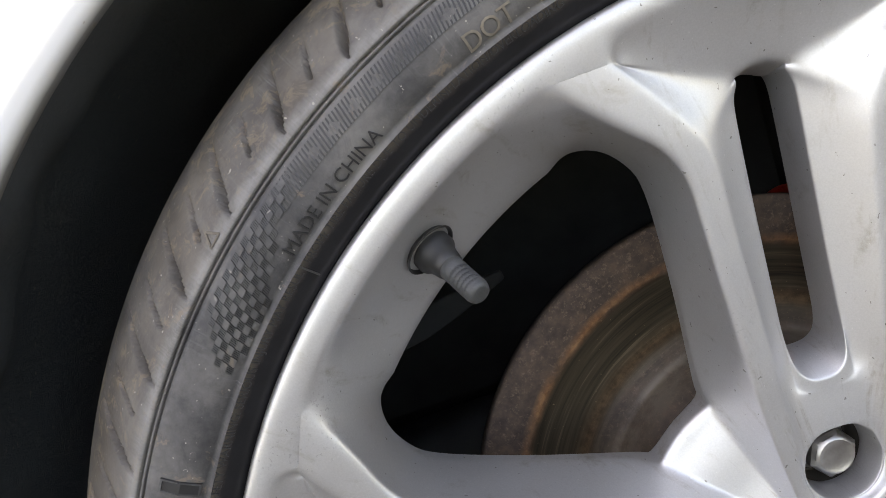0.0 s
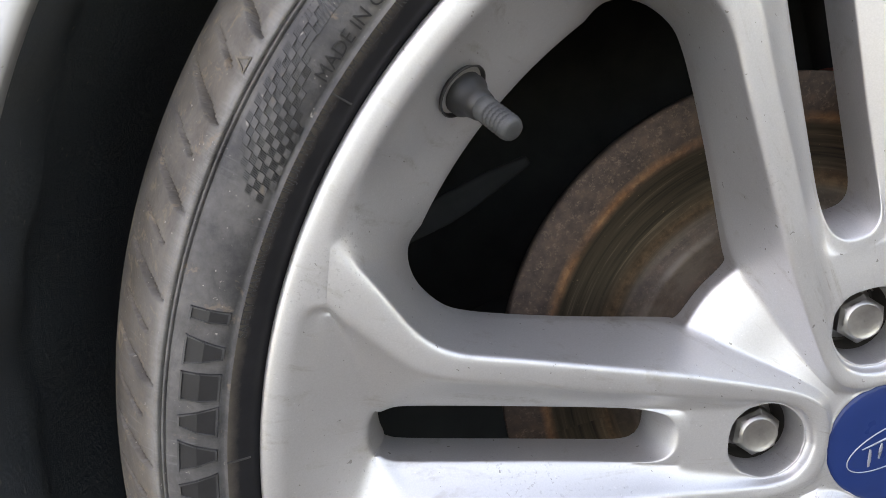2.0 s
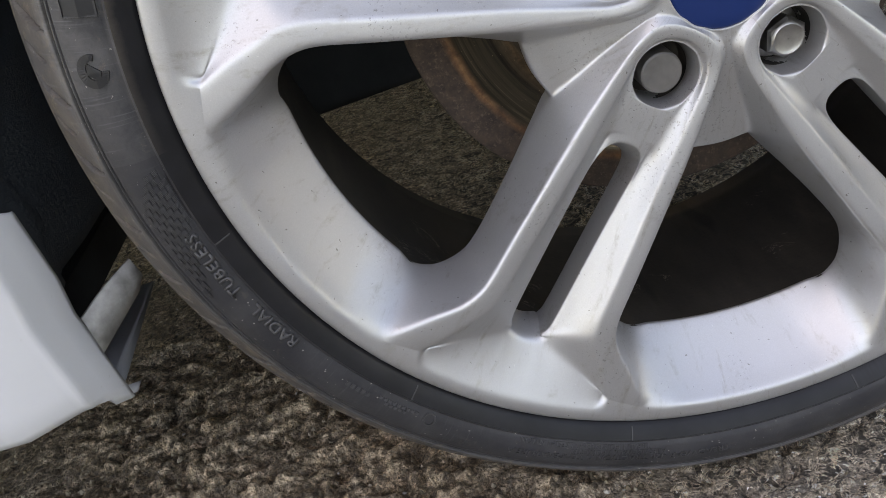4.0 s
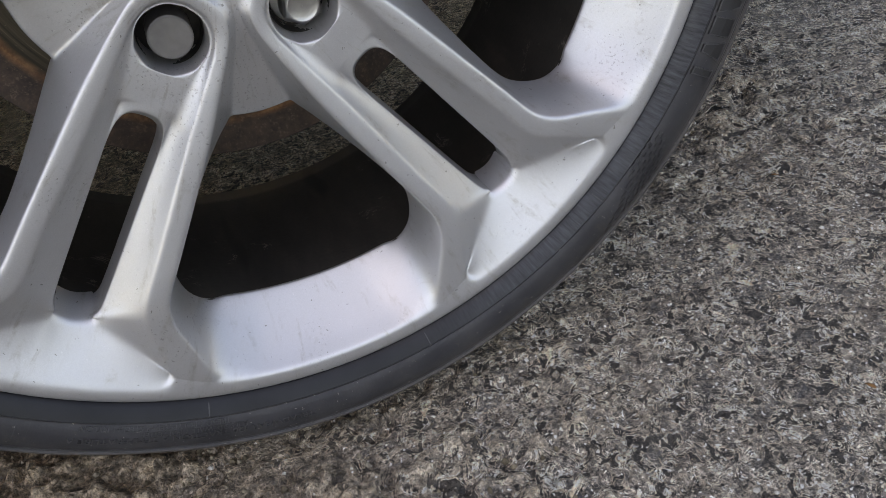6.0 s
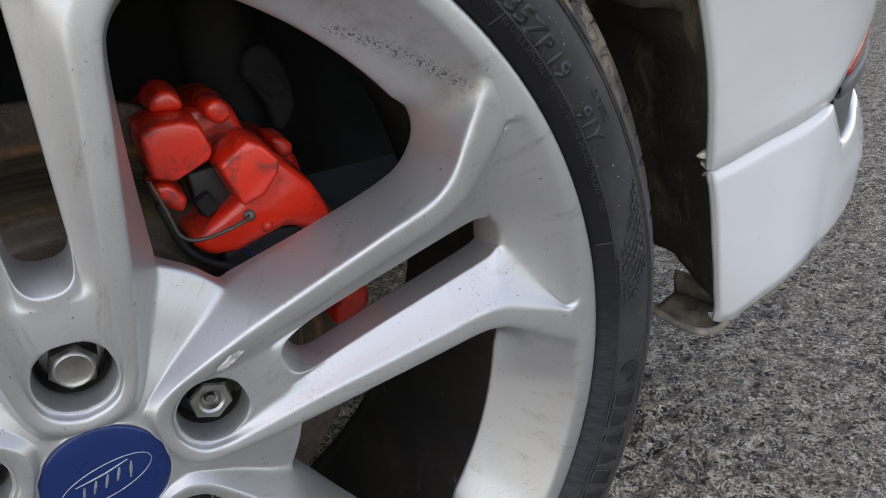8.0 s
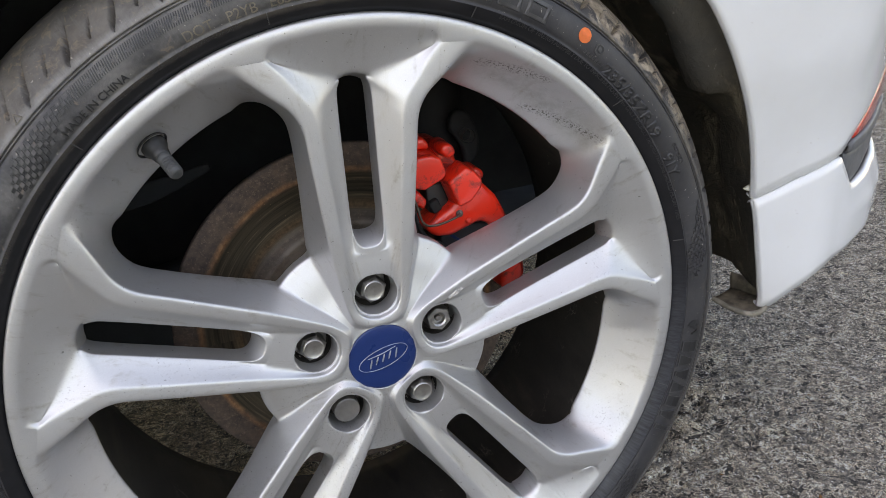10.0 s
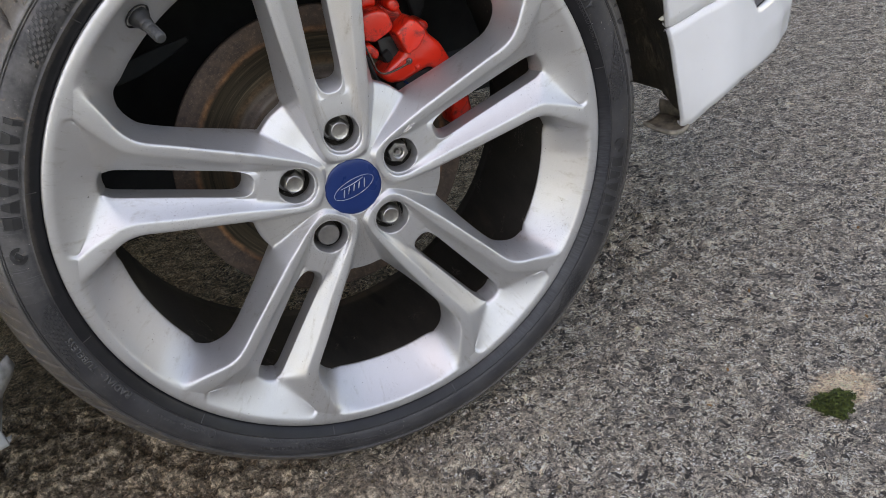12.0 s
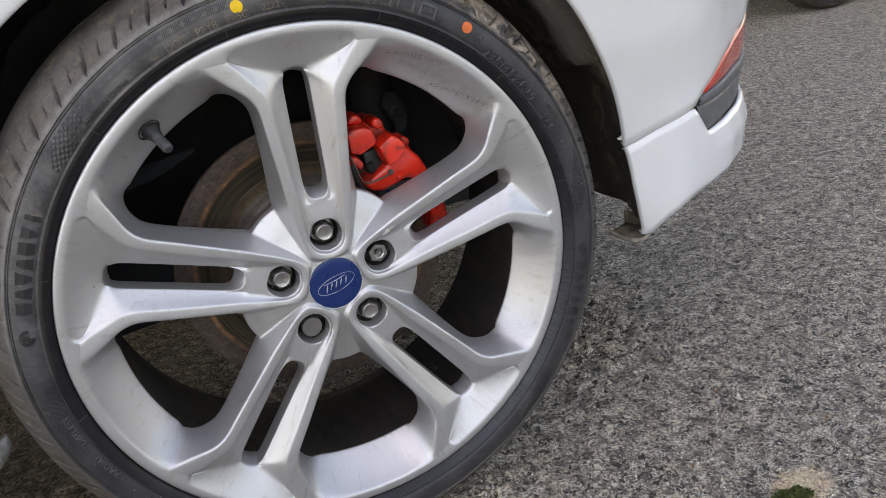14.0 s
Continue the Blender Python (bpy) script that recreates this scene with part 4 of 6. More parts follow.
# ---- valve ----
def build_valve():
    a = radians(124.4)
    out = Vector((math.cos(a), 0, math.sin(a)))
    root = out * 0.236 + Vector((0, 0.030, 0))
    tip = out * 0.2115 + Vector((0, -0.002, 0))
    way = (tip - root).normalized()
    side = way.cross(Vector((0, 1, 0))).normalized()
    up = way.cross(side)
    length = (tip - root).length

    def tube(profile, count=32, flute=0.0, lo=0.0, hi=0.0):
        verts, faces, rings = [], [], []
        for r, d in profile:
            ring = []
            for i in range(count):
                t = math.tau * i / count
                rr = r - (flute if lo <= d <= hi and i % 2 else 0)
                ring.append(root + way * d + (side * math.cos(t) + up * math.sin(t)) * rr)
            rings.append(ring)
        loft(rings, verts, faces, True)
        verts.append(root + way * profile[-1][1])
        n = len(verts) - 1
        faces.extend((n - count + i, n - count + (i + 1) % count, n) for i in range(count))
        return mesh_of(verts, faces)

    L = length
    stem = part("valve_stem", tube([(0.0085, 0.0), (0.0085, 0.012), (0.0068, 0.0145), (0.0060, L - 0.022), (0.0056, L - 0.0195), (0.0044, L - 0.018)]), BLACK, wheel, "black rubber valve stem")
    ribs = []
    for i in range(5):
        d = L - 0.0132 + 0.0022 * i
        ribs += [(0.0047, d), (0.0049, d + 0.0003), (0.0049, d + 0.0016), (0.0047, d + 0.0019)]
    profile = [(0.0046, L - 0.019), (0.0049, L - 0.0185), (0.0049, L - 0.0145), (0.0045, L - 0.0142)] + ribs + [(0.0046, L - 0.0018), (0.0040, L - 0.0006), (0.0030, L - 0.0001), (0.0012, L)]
    part("valve_cap", tube(profile, 40, 0.0005, L - 0.0133, L - 0.0020), VALVE, stem, "dark grey ribbed plastic valve cap")
    # dark hole round the stem, its shade put in as a black cup
    verts, faces = [], []
    rings = []
    nrm = Vector((out.x * -0.78, -0.62, out.z * -0.78)).normalized()
    s2 = nrm.cross(Vector((0, 1, 0))).normalized()
    u2 = nrm.cross(s2)
    mid = out * 0.2318 + Vector((0, 0.0205, 0))
    for r, d in ((0.0112, 0.0006), (0.0108, 0.0010), (0.0104, 0.0008), (0.0096, -0.004), (0.0, -0.004)):
        rings.append([mid + nrm * d + (s2 * math.cos(math.tau * i / 40) + u2 * math.sin(math.tau * i / 40)) * r for i in range(40)])
    loft(rings, verts, faces, True)
    part("valve_hole", mesh_of(verts, faces, 1e-6), BLACK, wheel, "black cup for the dark hole and shade round the valve")


build_valve()


# ---- tyre ----
SIDE = [(0.2530, 0.012), (0.2588, 0.0050), (0.2600, 0.0024), (0.2625, 0.0000), (0.2665, -0.0026), (0.2694, -0.0042), (0.2704, -0.0036),
        (0.2714, -0.0022), (0.2722, -0.0032), (0.2760, -0.0045), (0.2810, -0.0052), (0.2860, -0.0046), (0.2905, -0.0030), (0.2919, -0.0022),
        (0.2921, -0.0002), (0.2927, 0.0000), (0.2929, -0.0017), (0.2937, -0.0013), (0.2939, 0.0006), (0.2945, 0.0009), (0.2947, -0.0014), (0.2954, -0.0016), (0.2966, -0.0010), (0.2974, 0.0004)]
SHOULDER = [(0.2990, 0.0018), (0.3010, 0.0034), (0.3032, 0.0056), (0.3056, 0.0082), (0.3080, 0.0111), (0.3104, 0.0143), (0.3128, 0.0178), (0.3152, 0.0217),
            (0.3176, 0.0262), (0.3200, 0.0312), (0.3222, 0.0372), (0.3242, 0.0440), (0.3256, 0.0520), (0.3264, 0.0610)]
TREAD = [(0.3268, 0.0700), (0.3270, 0.0740), (0.3200, 0.0748), (0.3200, 0.0830), (0.3270, 0.0838), (0.3276, 0.1000), (0.3276, 0.1060), (0.3205, 0.1066), (0.3205, 0.1150),
         (0.3276, 0.1156), (0.3270, 0.1420), (0.3200, 0.1426), (0.3200, 0.1500), (0.3268, 0.1506), (0.3256, 0.1700), (0.3220, 0.1860), (0.3150, 0.2000), (0.3040, 0.2130),
         (0.2900, 0.2200), (0.2750, 0.2210), (0.2600, 0.2160), (0.2440, 0.2100)]


def side_y(r):
    pts = SIDE + SHOULDER
    for (r0, y0), (r1, y1) in zip(pts, pts[1:]):
        if r0 <= r <= r1:
            return y0 + (y1 - y0) * (r - r0) / max(1e-9, r1 - r0)
    return 0.0


def groove(turn, r):
    """How deep the shoulder's cuts go at a turn (degrees) and radius."""
    pitch = 360 / 57
    s = (r - 0.2984) / (0.3264 - 0.2984)
    if s <= 0:
        return 0.0
    deep = 0.0
    way = (turn + 3.6 * s - 136.35) / pitch
    p = (way + 0.5) % 1.0 - 0.5
    # a crescent: pointed at both ends, steep along one side
    u = s / 0.80
    if u < 1:
        wide = 0.082 * min(1, u * 3.5 + 0.08) ** 0.8 * (1 - u) ** 0.7
        if wide > 0.006 and abs(p) < wide:
            q = p / wide
            deep = 0.0175 * min(1, u * 5.0 + 0.15) ** 0.7 * (1 - u) ** 1.1 * min(1, (1 - q) * 2.5) * ((q + 1) / 2) ** 0.5
    q = way % 1.0 - 0.5
    if 0.16 < s < 0.62 and abs(q) < 0.020:
        deep = max(deep, 0.0110 * (1 - s / 0.66))
    return deep


def build_tyre():
    count = 2800
    fine = [((a[0] + b[0]) / 2, (a[1] + b[1]) / 2) for a, b in zip(SHOULDER, SHOULDER[1:])]
    profile = SIDE + [p for pair in zip(SHOULDER, fine) for p in pair] + SHOULDER[-1:] + TREAD
    turns = [360 * i / count for i in range(count)]
    cs = [(math.cos(radians(t)), math.sin(radians(t))) for t in turns]
    rings = []
    for j, (r, y) in enumerate(profile):
        ring = []
        for t, (c, s) in zip(turns, cs):
            rr, yy = r, y
            if 0.2986 < r and y < 0.069:
                d = groove(t, r)
                n = Vector((0.62, 0.78)) if y < 0.04 else Vector((0.95, 0.3))
                rr, yy = r - d * n.x, y + d * n.y
            elif r >= 0.3264 and 0.069 < y < 0.175:
                p = ((t + y * 60) / (360 / 70)) % 1.0
                rr = r - (0.004 if p < 0.10 else 0)
            z = rr * s
            low = -HUB + 0.001
            if z < low:
                yy = y - (low - z) * (0.6 if y < 0.1 else -0.6) * 0.8
                z = low
            elif z < -0.27 and y < 0.05:
                yy -= 0.0035 * min(1, (-0.27 - z) / 0.04) * min(1, max(0, (rr - 0.268) / 0.012))
            ring.append((rr * c, yy, z))
        rings.append(ring)
    verts, faces = [], []
    loft(rings[5:], verts, faces, True)
    me = bpy.data.meshes.new("tyre")
    me.from_pydata(verts, [], faces)
    me.polygons.foreach_set("use_smooth", np.ones(len(me.polygons), bool))
    me.materials.append(RUBBER)
    tyre = new("tyre", me)
    tyre.parent = wheel
    tagged(tyre, "dusty low-profile rubber tyre with curved shoulder grooves")
    verts, faces = [], []
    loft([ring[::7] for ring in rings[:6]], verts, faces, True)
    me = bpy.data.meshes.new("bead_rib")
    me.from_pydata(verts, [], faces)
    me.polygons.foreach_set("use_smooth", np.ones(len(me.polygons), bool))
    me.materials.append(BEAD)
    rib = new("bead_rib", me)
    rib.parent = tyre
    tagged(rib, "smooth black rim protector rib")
    return tyre


tyre = build_tyre()


def sidewall_point(r, turn, lift):
    a = radians(turn)
    z = r * math.sin(a)
    bulge = 0.0035 * min(1, (-0.27 - z) / 0.04) * min(1, max(0, (r - 0.268) / 0.012)) if z < -0.27 else 0
    return Vector((r * math.cos(a), side_y(r) - bulge - lift, z))


def lettering(name, words, size, r, turn, material, label, lift=0.0008, squeeze=1.0, weight=0.0):
    """Raised words that run clockwise round the sidewall, their tops outward, centred at a turn."""
    cu = bpy.data.curves.new("words", "FONT")
    cu.body, cu.size, cu.align_x, cu.align_y = words, size, "CENTER", "CENTER"
    cu.resolution_u, cu.offset = 3, weight
    ob = new("words", cu)
    bpy.context.view_layer.update()
    me = bpy.data.meshes.new_from_object(ob.evaluated_get(bpy.context.evaluated_depsgraph_get()))
    bm = bmesh.new()
    bm.from_mesh(me)
    bpy.data.objects.remove(ob)
    bpy.data.curves.remove(cu)
    bpy.data.meshes.remove(me)
    bmesh.ops.subdivide_edges(bm, edges=[e for e in bm.edges if e.calc_length() > size * 0.5], cuts=1)
    flat = list(bm.faces)
    out = bmesh.ops.extrude_face_region(bm, geom=flat)
    raised = {v for v in out["geom"] if isinstance(v, bmesh.types.BMVert)}
    for v in bm.verts:
        rr = r + v.co.y
        v.co = sidewall_point(rr, turn - math.degrees(v.co.x * squeeze / r), lift if v in raised else -0.0004)
    return part(name, bm, material, tyre, label)


def patch(name, shapes, material, label, lift=0.0008, kind="", weld=0.0):
    """Raised flat shapes on the sidewall; each is a ring of (radius, turn)."""
    verts, faces = [], []
    for shape in shapes:
        n, base = len(shape), len(verts)
        verts.extend(sidewall_point(r, t, lift) for r, t in shape)
        verts.extend(sidewall_point(r, t, -0.0005) for r, t in shape)
        verts.append(sidewall_point(sum(r for r, t in shape) / n, sum(t for r, t in shape) / n, lift))
        faces.extend((base + i, base + (i + 1) % n, base + 2 * n) for i in range(n))
        faces.extend((base + i, base + (i + 1) % n, base + n + (i + 1) % n, base + n + i) for i in range(n))
    ob = part(name, mesh_of(verts, faces, weld, False), material, tyre, label)
    return tagged(ob, kind=kind) if kind else ob


lettering("lettering", "MADE IN CHINA", 0.0069, 0.2746, 124.8, DARK_LETTER, "raised words MADE IN CHINA")
lettering("lettering", "DOT", 0.0092, 0.2746, 109.2, DUSTY_LETTER, "raised letters DOT")
lettering("lettering", "P2YB", 0.0092, 0.2746, 103.2, DUSTY_LETTER, "raised letters P2YB")
lettering("lettering", "E65C", 0.0092, 0.2746, 97.4, DUSTY_LETTER, "raised letters E65C")
lettering("lettering", "2222", 0.0080, 0.2760, 91.2, DUSTY_LETTER, "raised figures 2222")
lettering("lettering", "235/35ZR19", 0.0125, 0.2748, 38.4, RIB_LETTER, "raised figures 235/35ZR19", 0.0006, 1.22, 0.0004)
lettering("lettering", "91Y", 0.0115, 0.2748, 24.4, RIB_LETTER, "raised figures 91Y", 0.0007, 1.1, 0.0004)
lettering("lettering", "OUTSIDE", 0.0048, 0.2840, 25.6, LETTER, "raised word OUTSIDE")
lettering("lettering", "TUBELESS", 0.0080, 0.2763, -167.3, LETTER, "raised word TUBELESS", 0.0012, 1.15, 0.0002)
lettering("lettering", "RADIAL", 0.0080, 0.2755, -157.9, LETTER, "raised word RADIAL", 0.0012, 1.15, 0.0002)
lettering("lettering", "SAFETY WARNING: SERIOUS INJURY MAY RESULT FROM: TIRE FAILURE DUE TO UNDERINFLATION/OVERLOADING", 0.0042, 0.2678, 127.0, RIB_LETTER, "fine raised safety warning on the rib", 0.0004, 1.0)
lettering("lettering", "EXPLOSION OF TIRE/RIM ASSEMBLY DUE TO IMPROPER MOUNTING ONLY SPECIALLY TRAINED PERSONS SHOULD MOUNT TIRES", 0.0042, 0.2678, 40.0, RIB_LETTER, "fine raised warning on the rib", 0.0004, 1.0)
lettering("lettering", "TREADWEAR 420 TRACTION A TEMPERATURE A", 0.0058, 0.2818, -110.4, LETTER, "raised words TREADWEAR TRACTION TEMPERATURE", 0.0007, 1.12)
lettering("lettering", "TREAD 1 POLYESTER+2 STEEL+1 NYLON", 0.0046, 0.2738, -115.0, LETTER, "raised words on the tread's plies", 0.0006)
lettering("lettering", "PLIES SIDEWALL 1 POLYESTER", 0.0046, 0.2778, -110.6, LETTER, "raised words on the sidewall's plies", 0.0006)

# wordmark: seven plain blocks to each mark, then a rounded emblem
def block(r0, r1, t0, t1, slant=0.0):
    return [(r0, t0), (r1, t0 + slant), (r1, t1 + slant), (r0, t1)]


def blocky_mark(centre):
    """Seven dark blocks of unlike outline, each with a thin raised border."""
    lo, hi = 0.2730, 0.2872
    outlines = ((1.12, 1.12), (1.25, 0.45), (0.45, 1.25), (1.25, 0.45), (1.12, 1.12), (0.50, 1.15), (0.50, 0.50))
    for i, (foot, head) in enumerate(outlines):
        t = centre + 2.78 * (3 - i)
        body = [(lo, t + foot), ((lo + hi) / 2, t + (foot + head) / 2), (hi, t + head), (hi, t - head), ((lo + hi) / 2, t - (foot + head) / 2), (lo, t - foot)]
        patch("wordmark_block", [body], DARK_LETTER, "dark plain wordmark block", 0.0008)
        e = 0.16
        sides = []
        for sign in (1, -1):
            sides.append([(lo, t + sign * foot), (hi, t + sign * head), (hi, t + sign * (head - e)), (lo, t + sign * (foot - e))])
        sides += [[(lo, t + foot), (lo + 0.0008, t + foot), (lo + 0.0008, t - foot), (lo, t - foot)], [(hi - 0.0008, t + head), (hi, t + head), (hi, t - head), (hi - 0.0008, t - head)]]
        patch("wordmark_border", sides, LETTER, "thin raised border", 0.0012)


for c in (157.2, -20.5):
    blocky_mark(c)


def emblem(turn, r=0.2812):
    shapes = []
    outer, inner = [], []
    for i in range(25):
        a = radians(-20 + 285 * i / 24)
        fat = 0.0026 + 0.0012 * math.sin(math.pi * i / 24)
        outer.append((r + 0.0064 * math.sin(a), turn - math.degrees(0.0074 * math.cos(a) / r)))
        inner.append((r + (0.0064 - fat) * math.sin(a), turn - math.degrees((0.0074 - fat) * math.cos(a) / r)))
    for i in range(24):
        shapes.append([outer[i], outer[i + 1], inner[i + 1], inner[i]])
    shapes.append([(r - 0.0020, turn + 0.9), (r + 0.0030, turn + 0.2), (r + 0.0012, turn - 0.7), (r - 0.0034, turn + 0.1)])
    patch("emblem", shapes, DARK_LETTER, "rounded tyre emblem", weld=1e-5)


for c in (171.2, -8.3):
    emblem(c)


# model mark: five outlined blocks
def model_mark(centre):
    lo, hi = 0.2752, 0.2884
    for i in range(5):
        t = centre + 4.6 * (2 - i)
        w, e = 1.85, 0.62
        shapes = [block(lo, hi, t + w, t + w - e), block(lo, hi, t - w + e, t - w), block(hi - 0.0026, hi, t + w - e, t - w + e), block(lo, lo + 0.0026, t + w - e, t - w + e)]
        patch("model_block", shapes, LETTER, "large outlined block mark", 0.0011)


model_mark(70.0)


def checks(start, sense):
    """A flag of lozenges that thins out along the tyre, with dark hatched cells between."""
    tiles, cells, ribs = [], [], []
    step, rise, lean = 0.64, 0.0023, 0.16 * sense
    for i in range(24):
        for j in range(8):
            low = max(0, i - 9) * 0.60 + (1 if i < 2 else 0)
            if j < low or (i < 5 and j > 3 + i):
                continue
            r0 = 0.2716 + j * rise
            t = start + sense * i * step + j * lean
            at = lambda v, w: (r0 + v * rise, t + w * step * sense + v * lean)
            if (i + j) % 2:
                cells.append([at(0, 0), at(1, 0), at(1, 1), at(0, 1)])
                ribs.extend([at(0.04, w), at(0.96, w), at(0.96, w + 0.10), at(0.04, w + 0.10)] for w in (0.12, 0.34, 0.56, 0.78))
            else:
                tiles.append([at(0.03, 0.03), at(0.97, 0.03), at(0.97, 0.97), at(0.03, 0.97)])
    patch("checker_relief", tiles, RUBBER, "raised chequered flag pattern", 0.0009, "stuff")
    patch("checker_ground", cells, DARK_LETTER, "dark cells of the chequered flag", 0.0002, "stuff")
    patch("checker_hatching", ribs, LETTER, "fine ribs in the dark cells", 0.0005, "stuff")


checks(140.0, -1)
checks(-179.0, 1)
checks(1.0, 1)
checks(-37.0, -1)

# fine hatching that continues the flag
shapes = []
for i in range(96):
    t = 127.7 - i * 0.31
    shapes.append([(0.2828, t), (0.2904, t - 0.40), (0.2904, t - 0.57), (0.2828, t - 0.17)])
patch("hatching_ground", [[(0.2828, t), (0.2904, t - 0.40), (0.2904, t - 2.50), (0.2828, t - 2.10)] for t in (127.8 - 2.1 * k for k in range(14))], DARK_LETTER, "dark ground of the hatching", 0.0002, "stuff")
patch("hatching", shapes, RUBBER, "fine raised hatching", 0.0005, "stuff")


def dot(turn, r, size, material, label):
    ring = [(r + size * math.sin(math.tau * i / 28), turn + math.degrees(size * math.cos(math.tau * i / 28) / r)) for i in range(28)]
    patch("paint_dot", [ring], material, label, 0.0005)


dot(97.0, 0.2825, 0.0054, YELLOW, "yellow paint dot")
# a small ring mark with bars, and a triangle mark
ring_in, ring_out = [], []
for i in range(25):
    a = math.tau * i / 24
    ring_out.append((0.2822 + 0.0040 * math.sin(a), 48.9 + math.degrees(0.0040 * math.cos(a) / 0.2822)))
    ring_in.append((0.2822 + 0.0032 * math.sin(a), 48.9 + math.degrees(0.0032 * math.cos(a) / 0.2822)))
patch("ring_mark", [[ring_out[i], ring_out[i + 1], ring_in[i + 1], ring_in[i]] for i in range(24)] + [block(0.2806, 0.2838, 49.2, 48.6)], LETTER, "small raised ring mark", weld=1e-5)
patch("bar_mark", [block(0.2738, 0.2762, 50.9 - 0.62 * i, 50.55 - 0.62 * i) for i in range(7)], LETTER, "small raised bars")
patch("bar_mark", [block(0.2765, 0.2790, -147.0 + 0.7 * i, -146.6 + 0.7 * i) for i in range(5)] + [block(0.2750, 0.2765, -142.6 + 0.62 * i, -142.25 + 0.62 * i) for i in range(9)] + [block(0.2772, 0.2788, -141.6 + 0.62 * i, -141.25 + 0.62 * i) for i in range(5)], LETTER, "small raised bars")
patch("ring_mark", [[(r - 0.0056, t - 184.6) for r, t in quad] for quad in [[ring_out[i], ring_out[i + 1], ring_in[i + 1], ring_in[i]] for i in range(24)]], LETTER, "small raised ring mark", weld=1e-5)
patch("triangle_mark", [[(0.2975, 132.5), (0.2981, 132.5), (0.2981, 131.3), (0.2975, 131.3)], [(0.2980, 132.5), (0.3024, 131.95), (0.3024, 131.8), (0.2984, 132.25)], [(0.2980, 131.3), (0.3024, 131.8), (0.3024, 131.95), (0.2984, 131.55)]], DUSTY_LETTER, "small raised triangle mark")
# short moulded ticks across the rim protector rib
for k in range(12):
    t = -20.3 + 30.15 * k
    patch("rib_tick", [[(r0, t + 0.07), (r1, t + 0.07), (r1, t - 0.07), (r0, t - 0.07)] for r0, r1 in ((0.2618, 0.2640), (0.2640, 0.2668), (0.2668, 0.2694))], LETTER, "short moulded tick", 0.0006)
dot(52.2, 0.2838, 0.0054, ORANGE, "orange paint dot")

# ---- brake disc ----
brake = thing("brake_disc", "rusty ventilated iron brake disc behind the spokes", "brake disc", (0, 0, HUB))
v, f = revolve([(0.0, 0.078), (0.070, 0.078), (0.0765, 0.0795), (0.0800, 0.084), (0.0812, 0.100), (0.0835, 0.1035), (0.0870, 0.1030), (0.0875, 0.1042), (0.0960, 0.1046), (0.1275, 0.1046), (0.1285, 0.1034), (0.1500, 0.1034), (0.1512, 0.1042), (0.1512, 0.1115), (0.138, 0.1125)], 192)
part("rotor_face", mesh_of(v, f, 1e-6), DISC, brake)
v, f = revolve([(0.135, 0.1165), (0.1465, 0.1170), (0.1465, 0.1240), (0.146, 0.1250), (0.085, 0.1250)], 192)
part("rotor_back", mesh_of(v, f), DISC, brake)
for i in range(40):
    a = math.tau * i / 40
    bm = bmesh.new()
    bmesh.ops.create_cube(bm, size=1, matrix=Matrix.Rotation(-a, 4, "Y") @ Matrix.Translation((0.138, 0.1143, 0)) @ Matrix.Diagonal((0.014, 0.006, 0.004, 1)))
    part("vane", bm, DISC, brake)
v, f = revolve([(0.0, 0.075), (0.032, 0.075), (0.034, 0.077), (0.034, 0.16), (0.05, 0.17), (0.05, 0.26), (0.0, 0.26)], 48)
part("hub_bearing", mesh_of(v, f, 1e-6), UNDER, brake)


# ---- brake caliper ----
caliper = thing("brake_caliper", "bright red painted brake caliper with sooty edges", "brake caliper", (0, 0, HUB))


def slab(name, outline, y0, y1, material, parent, bevel=0.003, label="", taper=1.0):
    """A bevelled block with an outline in the wheel's plane (millimetres), from depth y0 to y1."""
    n = len(outline)
    cx, cz = sum(p[0] for p in outline) / n, sum(p[1] for p in outline) / n
    verts = [Vector((cx + (x - cx) * taper, y0 * 1000, cz + (z - cz) * taper)) * 0.001 for x, z in outline] + [Vector((x, y1 * 1000, z)) * 0.001 for x, z in outline]
    faces = [tuple(range(n)), tuple(range(2 * n - 1, n - 1, -1))] + [(i, (i + 1) % n, n + (i + 1) % n, n + i) for i in range(n)]
    ob = part(name, mesh_of(verts, faces, 0, True), material, parent, label)
    return bevel_mod(ob, bevel, 3, 25)


def rod(name, pts, radius, material, parent, label=""):
    cu_pts = glide(pts, 5)
    verts, faces, rings = [], [], []
    for i, p in enumerate(cu_pts):
        d = (cu_pts[min(i + 1, len(cu_pts) - 1)] - cu_pts[max(i - 1, 0)]).normalized()
        s = d.cross(Vector((0.3, 1, 0.2))).normalized()
        u = d.cross(s)
        rings.append([p + (s * math.cos(math.tau * k / 10) + u * math.sin(math.tau * k / 10)) * radius for k in range(10)])
    loft(rings, verts, faces, True)
    return part(name, mesh_of(verts, faces), material, parent, label)


slab("casting_boss", [(60, 138), (62, 146), (68, 150), (75, 149), (80, 143), (80, 136)], 0.084, 0.112, RED, caliper, 0.005, "", 0.78)
slab("casting_boss", [(84, 134), (86, 141), (93, 143), (99, 139), (101, 130), (92, 126)], 0.078, 0.106, RED, caliper, 0.005, "", 0.8)
slab("casting_ear", [(118, 112), (126, 111), (132, 105), (130, 98), (122, 98)], 0.096, 0.122, RED, caliper, 0.004, "", 0.85)
slab("bridge", [(58, 134), (70, 137), (82, 134), (94, 137), (103, 133), (107, 120), (106, 108), (93, 101), (72, 101), (60, 108)], 0.098, 0.155, RED, caliper, 0.006)
